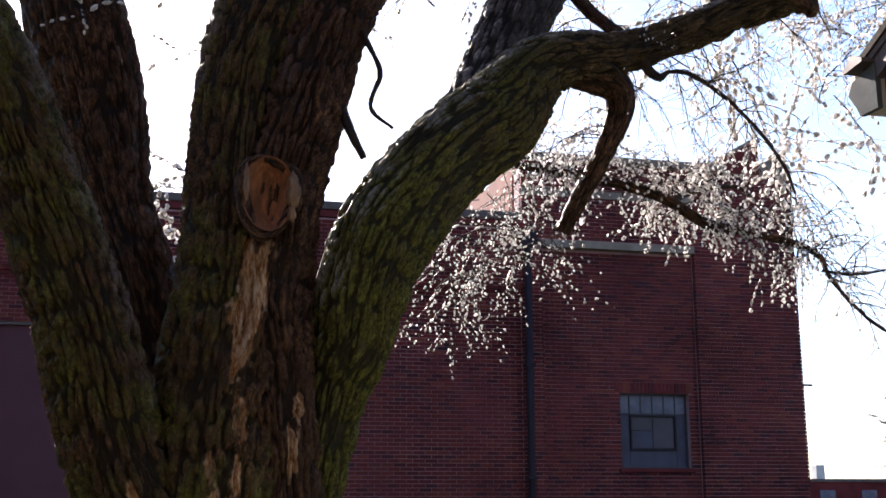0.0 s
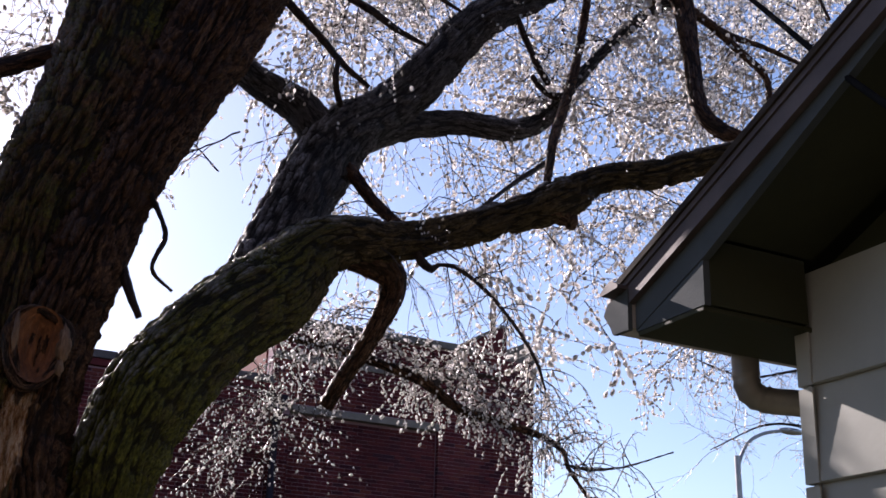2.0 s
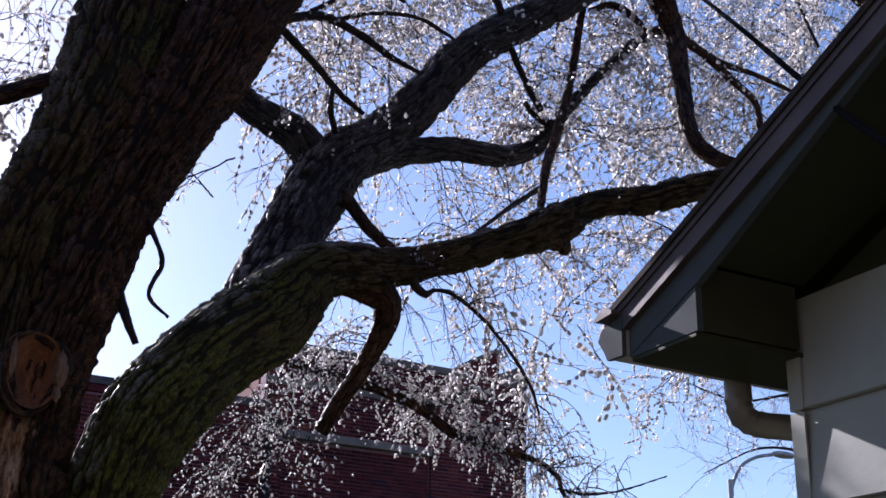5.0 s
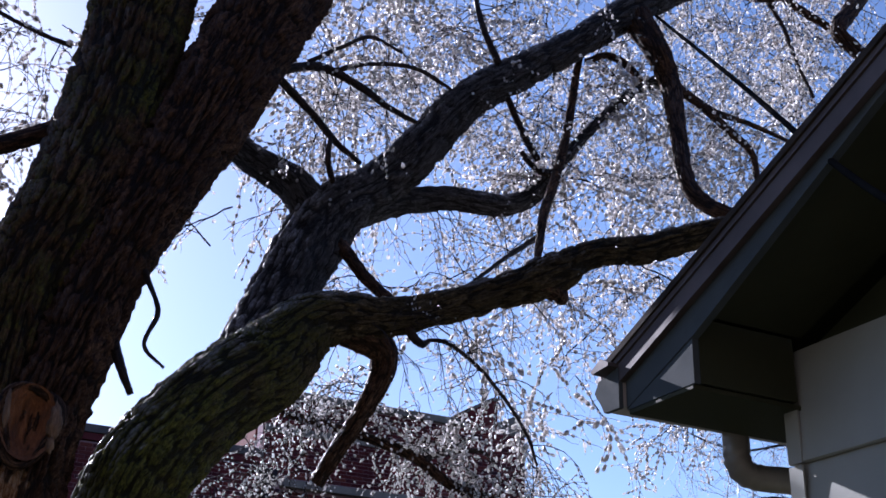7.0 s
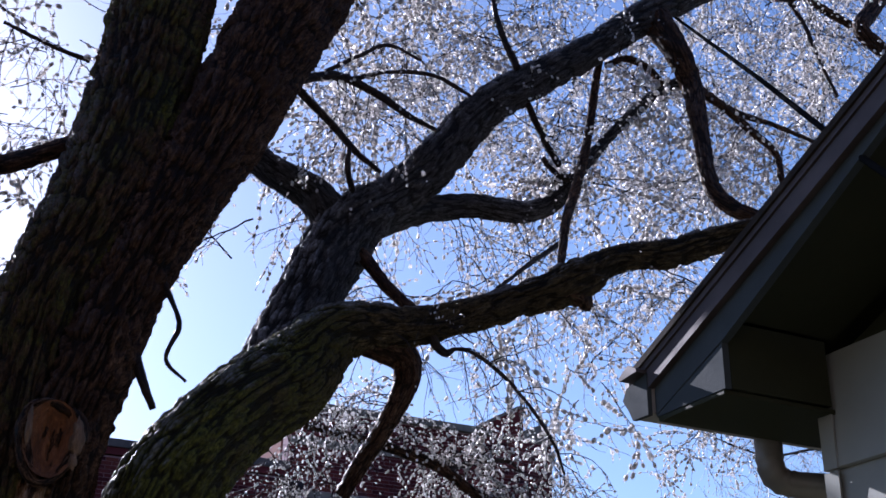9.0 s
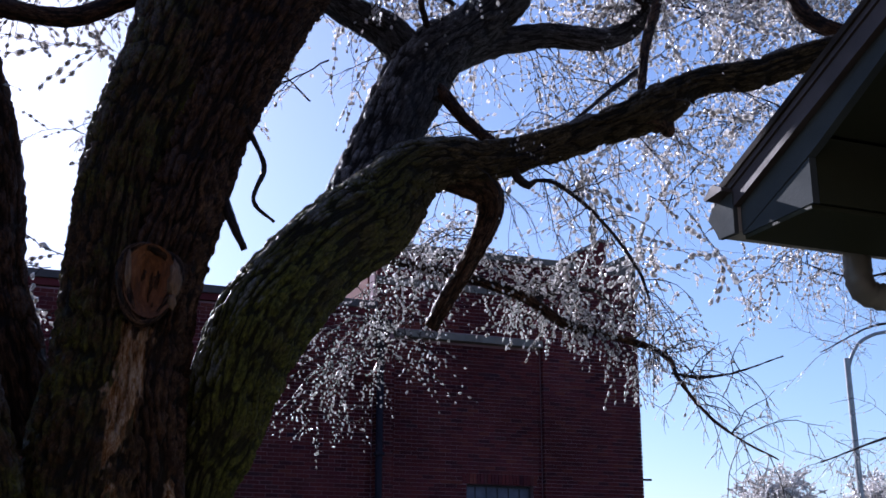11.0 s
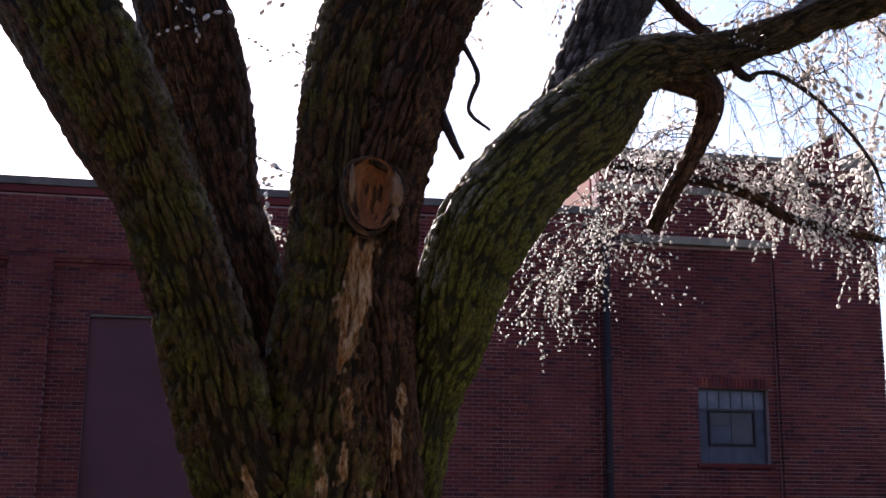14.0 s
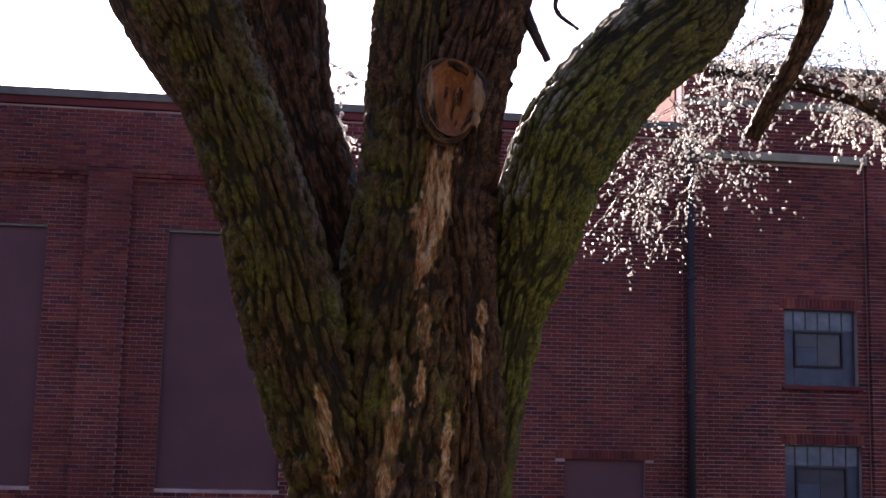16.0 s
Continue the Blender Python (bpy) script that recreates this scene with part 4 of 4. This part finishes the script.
BOUGHS = {
    "limb_e_left": [(2.01, 5.65, 5.52, 0.153), (1.87, 5.70, 5.69, 0.128), (1.65, 5.80, 5.84, 0.107), (1.46, 5.90, 6.04, 0.099), (1.25, 6.00, 6.34, 0.087)],
    "limb_e_right": [(2.20, 5.65, 5.57, 0.145), (2.50, 5.70, 5.72, 0.107), (2.88, 5.70, 5.85, 0.093), (3.24, 5.65, 5.87, 0.084), (3.46, 5.60, 6.00, 0.071), (3.57, 5.50, 6.19, 0.053), (3.80, 5.45, 6.50, 0.047), (4.14, 5.40, 6.87, 0.049), (4.31, 5.30, 6.93, 0.061)],
    "limb_h": [(3.97, 5.18, 7.24, 0.127), (4.07, 5.10, 6.96, 0.103), (4.16, 5.10, 6.73, 0.087), (4.12, 5.00, 6.30, 0.066), (4.08, 4.90, 5.92, 0.064), (4.13, 4.80, 5.74, 0.060), (4.24, 4.70, 5.65, 0.056), (4.52, 4.60, 5.57, 0.049)],
    "branch_h_a": [(4.18, 5.10, 6.72, 0.044), (4.36, 5.10, 6.67, 0.033), (4.62, 5.10, 6.53, 0.033), (4.80, 5.10, 6.41, 0.030), (4.83, 5.10, 6.21, 0.026)],
    "branch_h_b": [(4.21, 5.10, 6.73, 0.040), (4.50, 5.10, 6.64, 0.029), (4.82, 5.10, 6.63, 0.022), (5.16, 5.10, 6.59, 0.019)],
    "branch_top_a": [(6.38, 5.00, 8.76, 0.116), (6.04, 5.00, 8.20, 0.094), (5.77, 5.00, 7.80, 0.078), (5.64, 5.00, 7.59, 0.073), (5.84, 5.00, 7.45, 0.061)],
    "branch_top_b": [(5.13, 5.20, 8.26, 0.050), (5.30, 5.20, 7.94, 0.041), (5.58, 5.20, 7.83, 0.038), (5.87, 5.20, 7.77, 0.038)],
    "branch_top_c": [(4.65, 5.05, 7.63, 0.051), (5.01, 5.05, 7.69, 0.044), (5.46, 5.05, 7.92, 0.037), (6.02, 5.05, 8.31, 0.034)],
    "branch_top_d": [(5.08, 5.10, 7.72, 0.028), (5.21, 5.10, 7.52, 0.020), (5.28, 5.10, 7.31, 0.020), (5.42, 5.10, 7.02, 0.016)],
    "branch_c_a": [(1.57, 5.25, 6.10, 0.034), (1.84, 5.30, 6.24, 0.032), (2.09, 5.30, 6.19, 0.029), (2.27, 5.30, 6.11, 0.023), (2.46, 5.30, 6.06, 0.016)],
    "branch_c_b": [(1.88, 5.30, 6.22, 0.019), (2.15, 5.30, 6.36, 0.016), (2.43, 5.30, 6.42, 0.017), (2.68, 5.30, 6.35, 0.013)],
    "branch_c_c": [(1.77, 5.30, 6.25, 0.019), (1.97, 5.30, 6.42, 0.016), (2.14, 5.30, 6.54, 0.016), (2.35, 5.30, 6.50, 0.013)],
    "branch_c_d": [(1.57, 5.25, 6.08, 0.031), (1.85, 5.35, 5.95, 0.028), (1.98, 5.35, 5.83, 0.025), (2.15, 5.35, 5.73, 0.016)],
    "branch_c_e": [(1.96, 5.35, 5.87, 0.019), (1.95, 5.35, 5.71, 0.022), (2.04, 5.50, 5.66, 0.025)],
    "branch_n": [(2.12, 5.55, 5.33, 0.050), (2.23, 5.40, 5.08, 0.043), (2.33, 5.25, 4.90, 0.041)],
    "branch_p": [(0.99, 5.10, 4.74, 0.021), (1.04, 5.00, 4.57, 0.016), (1.06, 5.00, 4.49, 0.016), (1.02, 5.00, 4.34, 0.013), (1.12, 5.00, 4.25, 0.010)],
    "branch_q": [(0.90, 5.15, 4.41, 0.032), (0.94, 5.05, 4.24, 0.028), (1.00, 5.05, 4.12, 0.021)],
    "branch_k": [(-0.46, 5.40, 5.34, 0.057), (-0.09, 5.40, 5.28, 0.058), (0.14, 5.40, 5.29, 0.059), (0.28, 5.40, 5.35, 0.057), (0.49, 5.40, 5.49, 0.056), (0.74, 5.35, 5.66, 0.057)],
    "branch_stub": [(2.10, 5.30, 4.74, 0.127), (2.31, 5.33, 4.67, 0.102), (2.35, 5.36, 4.55, 0.083), (2.28, 5.40, 4.35, 0.065), (2.19, 5.50, 4.15, 0.057), (2.11, 5.60, 3.97, 0.049)],
    "branch_f": [(1.99, 6.20, 4.50, 0.025), (2.28, 6.10, 4.44, 0.031), (2.54, 6.00, 4.37, 0.037), (2.80, 5.90, 4.27, 0.040), (3.01, 5.80, 4.11, 0.037), (3.19, 5.70, 4.05, 0.030), (3.39, 5.60, 3.98, 0.027), (3.49, 5.50, 3.89, 0.021), (3.48, 5.40, 3.76, 0.015), (3.58, 5.30, 3.56, 0.012), (3.71, 5.20, 3.42, 0.009), (3.87, 5.10, 3.31, 0.006)],
    "branch_f_side": [(3.44, 5.40, 3.79, 0.012), (3.62, 5.40, 3.78, 0.012), (3.84, 5.40, 3.82, 0.009), (4.18, 5.40, 3.94, 0.006)],
    "branch_f_low": [(2.83, 5.90, 4.25, 0.022), (3.09, 6.00, 4.36, 0.022), (3.30, 6.00, 4.39, 0.016), (3.40, 6.00, 4.33, 0.010)],
    "branch_g": [(2.38, 5.15, 4.77, 0.032), (2.42, 5.15, 4.69, 0.032), (2.48, 5.15, 4.66, 0.026), (2.52, 5.15, 4.69, 0.015), (2.61, 5.10, 4.67, 0.015), (2.79, 5.10, 4.57, 0.015), (2.95, 5.10, 4.42, 0.012), (3.08, 5.10, 4.25, 0.012), (3.14, 5.10, 4.10, 0.009)],
    "branch_d_knob": [(3.04, 4.93, 5.06, 0.096), (3.18, 4.93, 5.01, 0.066), (3.19, 4.93, 4.96, 0.030)],
    "branch_mid": [(3.21, 5.20, 5.33, 0.029), (3.32, 5.30, 5.69, 0.037), (3.46, 5.40, 5.99, 0.042), (3.56, 5.40, 6.38, 0.036), (3.63, 5.40, 6.78, 0.033), (3.64, 5.30, 7.07, 0.026)],
    "branch_mid_b": [(2.75, 5.10, 5.06, 0.015), (3.08, 5.30, 5.36, 0.019), (3.35, 5.40, 5.59, 0.024)],
    "branch_up": [(3.03, 5.35, 6.67, 0.032), (2.91, 5.35, 6.91, 0.025), (2.85, 5.35, 7.19, 0.021), (2.87, 5.35, 7.51, 0.018)],
    "branch_up_b": [(3.28, 5.50, 6.19, 0.021), (3.38, 5.50, 6.10, 0.025), (3.52, 5.50, 6.08, 0.028)],
    "branch_up_c": [(3.12, 5.40, 6.48, 0.028), (3.27, 5.45, 6.28, 0.028), (3.40, 5.50, 6.16, 0.028)],
    "branch_hub_loop": [(3.65, 5.30, 6.86, 0.025), (3.81, 5.30, 6.96, 0.030), (3.96, 5.30, 6.94, 0.033), (4.11, 5.35, 6.88, 0.041)],
    "branch_left_a": [(0.10, 6.00, 6.48, 0.016), (0.36, 6.00, 6.41, 0.016), (0.59, 6.00, 6.37, 0.019)],
}
for k, (kind, pts) in enumerate(BOUGHS.items()):
    grey = kind.startswith("limb_e")
    pts = [(x, y, z, r * 0.82) for x, y, z, r in pts]
    big = max(p[3] for p in pts)
    limb("limb" if kind.startswith("limb") else "branch", pts, BARK_GREY if grey else (BARK if big > 0.03 else TWIG), tree, 0.65, 100 + 7 * k, 0.018 if big > 0.04 else 0.022)

# broken knot with a hollow of wet heartwood, and the bare strip below it
KNOT = Vector((0.577, 4.93, 3.899))
ring = []
for k in range(25):
    a = k / 24 * 2 * math.pi
    w = 1 + 0.12 * math.sin(3 * a + 0.6)
    ring.append((KNOT.x + 0.115 * w * math.cos(a), KNOT.y + 0.035 * abs(math.cos(a)), KNOT.z + 0.165 * w * math.sin(a), 0.026 + 0.009 * math.sin(2 * a + 1)))
limb("knot_collar", ring, BARK, tree, 0.9, 301, 0.012, "swollen bark collar round a lost limb")
bm = bmesh.new()
rows = []
for i in range(13):
    q = i / 12
    row = []
    for j in range(40):
        a = j / 40 * 2 * math.pi
        grain = noise.noise(Vector((q * math.cos(a) * 7, 3.0, q * math.sin(a) * 1.6))) + 0.5 * noise.noise(Vector((q * math.cos(a) * 19, 5.0, q * math.sin(a) * 4)))
        row.append(bm.verts.new((KNOT.x + 0.112 * q * math.cos(a), KNOT.y + 0.075 * (1 - q ** 3) + 0.014 * grain - 0.016, KNOT.z + 0.162 * q * math.sin(a))))
    rows.append(row)
for a, b in zip(rows, rows[1:]):
    for j in range(40):
        bm.faces.new((a[j], b[j], b[(j + 1) % 40], a[(j + 1) % 40]))
bmesh.ops.recalc_face_normals(bm, faces=bm.faces)
adopt(tree, part("knot_hollow", bm, HEART, None, "wet orange heartwood in the hollow", True))
for dx, dz, wid, hgt, seed in ((-0.094, 0.035, 0.013, 0.075, 5), (0.104, 0.015, 0.026, 0.070, 9), (0.098, -0.085, 0.016, 0.035, 14)):
    bm = bmesh.new()
    bmesh.ops.create_icosphere(bm, subdivisions=3, radius=1.0)
    for v in bm.verts:
        n = noise.noise(v.co * 2.3 + Vector((seed, 0, 0))) * 0.5 + noise.noise(v.co * 6.1 + Vector((seed, 2, 0))) * 0.3
        v.co = Vector((v.co.x * wid * (1 + n), v.co.y * 0.014, v.co.z * hgt * (1 + n)))
    bmesh.ops.translate(bm, verts=bm.verts, vec=KNOT + Vector((dx, -0.018, dz)))
    adopt(tree, part("bare_patch", bm, SCAR, None, "pale dead wood at the rim", True))


# ---- twigs and ice ----
def along(points, k):
    run = spline(points, 0.05)
    i = min(int(k * (len(run) - 1)), len(run) - 2)
    return run[i, :3], run[i + 1, :3] - run[i, :3], run[i, 3]


def clothe(gather, points, count, length, droop, depth, ice, lo=0.1, hi=1.0, up=0.0, size=1.0, behind=0.0):
    for _ in range(count):
        p, d, r = along(points, gather.rng.uniform(lo, hi))
        d = d / (np.linalg.norm(d) + 1e-9)
        side = gather.rng.normal(size=3)
        side[2] += up
        side[1] += behind
        side -= d * (side @ d) * 0.7
        side /= np.linalg.norm(side)
        gather.grow(p + side * r * 0.8, d * 0.35 + side, length * gather.rng.uniform(0.5, 1.25), 0.0040, droop, depth, ice, size)


crown = Twigs(5)
CLOTHE = (("limb_e_right", 16, 0.8), ("branch_h_a", 7, 0.6), ("branch_h_b", 7, 0.6), ("branch_top_a", 6, 0.8), ("branch_top_b", 8, 0.8), ("branch_top_c", 8, 0.8), ("branch_top_d", 6, 0.6), ("branch_c_a", 8, 0.6), ("branch_c_b", 6, 0.5), ("branch_c_c", 6, 0.5), ("branch_c_d", 6, 0.5), ("limb_h", 6, 0.6), ("branch_mid", 10, 0.7), ("branch_mid_b", 4, 0.5), ("branch_up", 9, 0.7), ("branch_up_b", 4, 0.5), ("branch_up_c", 5, 0.5), ("branch_hub_loop", 6, 0.6), ("branch_k", 6, 0.7), ("branch_left_a", 4, 0.6), ("limb_e_left", 5, 0.5))
for key, count, length in CLOTHE:
    clothe(crown, BOUGHS[key], int(count * 1.8), length, 0.10, 1, 52, size=1.45, behind=0.7)
clothe(crown, LIMB_E, 22, 0.7, 0.05, 1, 30, 0.35, 1.0, 0.4, 1.0, 1.4)
clothe(crown, LIMB_D, 22, 0.5, 0.28, 1, 12, 0.5, 1.0, -0.6)
# where the ice gathers thickest, and how many sprays hang there
CLUMPS = [(0.26, 7.20, 4.31, 8), (2.44, 6.20, 7.00, 16), (2.31, 6.10, 6.53, 16), (2.72, 6.30, 7.48, 12), (2.16, 6.40, 7.49, 8), (3.75, 5.75, 6.23, 10), (4.29, 5.80, 6.62, 10), (3.64, 6.30, 7.94, 8), (0.26, 6.20, 6.70, 10), (0.41, 6.20, 6.01, 8), (4.90, 5.40, 6.54, 6), (4.91, 5.60, 7.64, 6), (3.08, 5.60, 5.00, 5), (3.52, 5.70, 4.83, 5)]
# the crown's farther limbs, thin and high, in clumps of iced twigs
rng = np.random.default_rng(12)
for k in range(185):
    x, z, y = rng.uniform(-2.4, 9.0), rng.uniform(5.4, 10.8), rng.uniform(6.4, 9.2)
    if x < 1.2 and z < 4.0 + 0.5 * y:
        continue
    heavy = rng.random() < 0.45
    crown.grow((x, y, z), (rng.normal(), rng.normal() * 0.4, rng.uniform(-0.3, 0.8)), rng.uniform(0.8, 1.7), 0.0085, 0.06, 2, 90 if heavy else 20, 2.1)
for x, y, z, n in CLUMPS:
    for k in range(n):
        p = np.array((x, y, z)) + rng.normal(size=3) * (0.22, 0.25, 0.22)
        crown.grow(p, (rng.normal(), rng.normal() * 0.5, rng.uniform(-0.6, 0.7)), rng.uniform(0.35, 0.8), 0.0045, 0.08, 1, 240, 2.0)
crown.finish(tree, "twig_mass", "fine bare twigs of the crown")
weep = Twigs(8)
for key, count, length, ice in (("branch_f", 105, 0.36, 210), ("branch_f_low", 44, 0.34, 200), ("branch_f_side", 10, 0.3, 24), ("branch_stub", 10, 0.35, 20)):
    clothe(weep, BOUGHS[key], count, length, 0.30, 1, ice, 0.0, 0.72, 0.6, 1.0)
clothe(weep, BOUGHS["branch_g"], 20, 0.5, 0.35, 1, 20, 0.3, 1.0)
clothe(weep, BOUGHS["branch_f"], 18, 0.45, 0.25, 1, 14, 0.70, 1.0)
# the curtain that hangs behind the mossy limb
for k in range(74):
    q = rng.uniform(0, 1)
    p = np.array((2.35 - 0.75 * q, 6.2 + rng.normal() * 0.15, 4.42 - 0.52 * q + rng.uniform(-0.28, 0.25)))
    weep.grow(p, (rng.normal() * 0.6 - 0.30, rng.normal() * 0.3, -0.2), rng.uniform(0.2, 0.55), 0.0035, 0.33, 1, 105 - 40 * q, 0.85)
weep.finish(tree, "hanging_twig_mass", "drooping twigs crusted with ice")

# ---- lesser things beyond ----
right_tree = empty("bare_tree", (10.4, 9.2, 0), "slim bare tree with swelling buds and ice", "tree")
RT = [(10.4, 9.2, -0.1, 0.16), (10.35, 9.2, 2.0, 0.13), (10.2, 9.15, 3.8, 0.11), (10.1, 9.1, 6.0, 0.07), (10.0, 9.0, 7.5, 0.03)]
limb("trunk", RT, BARK, right_tree, 0.6, 401, 0.03)
for k, pts in enumerate(([(10.2, 9.15, 4.3, 0.03), (9.2, 9.1, 4.35, 0.02), (8.2, 9.0, 4.15, 0.014), (7.3, 9.0, 3.85, 0.006)], [(10.2, 9.15, 4.8, 0.03), (9.0, 9.0, 5.2, 0.02), (8.2, 9.0, 5.25, 0.013), (7.4, 9.0, 4.9, 0.006)], [(10.15, 9.1, 5.4, 0.025), (9.0, 9.0, 5.9, 0.018), (7.9, 9.0, 5.7, 0.012), (7.0, 9.0, 5.85, 0.005)], [(10.2, 9.15, 3.9, 0.025), (9.2, 9.0, 3.7, 0.016), (8.3, 9.0, 3.3, 0.010), (7.7, 9.0, 3.1, 0.005)])):
    limb("branch", pts, TWIG, right_tree, 0.6, 410 + k, 0.03)
    tw = Twigs(60 + k)
    clothe(tw, pts, 34, 0.6, 0.10, 1, 30, 0.3, 1.0, 0.0, 1.1)
    tw.finish(right_tree, "twig_mass", "budding twigs")

lamp = empty("street_lamp", (29.9, 35.0, 0), "tall grey street lamp with a curved arm", "street lamp")
adopt(lamp, hose("pole", [(30.05, 35, 0), (30.03, 35, 6), (29.98, 35, 11.4)], 0.11, LAMPPOST))
adopt(lamp, hose("arm", [(29.95, 35, 9.6), (30.0, 35, 10.9), (30.5, 35, 11.9), (31.3, 35, 12.4), (32.3, 35, 12.65)], 0.07, LAMPPOST))
bm = bmesh.new()
bmesh.ops.create_icosphere(bm, subdivisions=3, radius=1.0, matrix=Matrix.Translation((32.75, 35, 12.68)) @ Matrix.Diagonal((0.62, 0.22, 0.14, 1)))
adopt(lamp, part("lamp_head", bm, LAMPPOST, None, "oval lamp head", True))

far = empty("low_building", (46, 64, 0), "low red brick building with metal units on its roof", "building")
adopt(far, box("wall", (34.0, 60.0, 0), (60.0, 72, 4.05), BRICK_LOOSE, None, "", 0.02))
adopt(far, box("roof_edge", (33.9, 59.9, 4.05), (60.1, 72, 4.22), CAP, None, "", 0.02))
for x0, x1, z1 in ((38.0, 38.55, 5.1), (37.2, 37.35, 4.7), (44.0, 44.6, 4.9)):
    adopt(far, box("vent_stack", (x0, 63, 4.2), (x1, 63.6, z1), FARROOF, None, "", 0.03))
for x0 in (36.3, 38.9, 42.2):
    adopt(far, box("window", (x0, 59.94, 2.3), (x0 + 0.95, 60.02, 3.6), FROST, None, "", 0.02))

for k, (x, y, h) in enumerate(((52, 72, 10.4), (57.5, 76, 12.0), (64, 74, 11.0), (71, 80, 13.0))):
    ft = empty("far_tree", (x, y, 0), "distant bare tree white with ice", "tree", "iced trees in the distance")
    limb("trunk", [(x, y, -0.2, 0.35), (x + 0.1, y, h * 0.35, 0.26), (x, y, h * 0.7, 0.12), (x + 0.1, y, h * 0.95, 0.04)], BARK, ft, 0.6, 500 + k, 0.15)
    tw = Twigs(80 + k)
    for j in range(60):
        zz = tw.rng.uniform(0.3, 0.9) * h
        a = tw.rng.uniform(0, 6.283)
        tw.grow((x, y, zz), (math.cos(a), math.sin(a), tw.rng.uniform(0.1, 1.1)), h * 0.30 * (1.0 - 1.6 * (zz / h - 0.6) ** 2), 0.02, 0.02, 1, 22, 11.0)
    tw.finish(ft, "twig_mass", "crown of iced twigs")

# ---- single bricks of the nearest stretch of wall ----
shared = {}
prng = random.Random(4)
for a, b, c, d in near_spots:
    key = (round(b - a, 3), round(d - c, 3))
    if key not in shared:
        me = bpy.data.meshes.new("brick")
        w, h = b - a, d - c
        v = [(0, 0, 0), (w, 0, 0), (w, 0, h), (0, 0, h), (0, 0.034, 0), (w, 0.034, 0), (w, 0.034, h), (0, 0.034, h)]
        me.from_pydata(v, [], [(0, 1, 2, 3), (0, 4, 5, 1), (1, 5, 6, 2), (2, 6, 7, 3), (3, 7, 4, 0)])
        me.materials.append(BRICK_LOOSE)
        shared[key] = me
    ob = new("brick", shared[key])
    ob.location = (a, WALL_Y - prng.uniform(0, 0.006), c)
    adopt(building, ob)
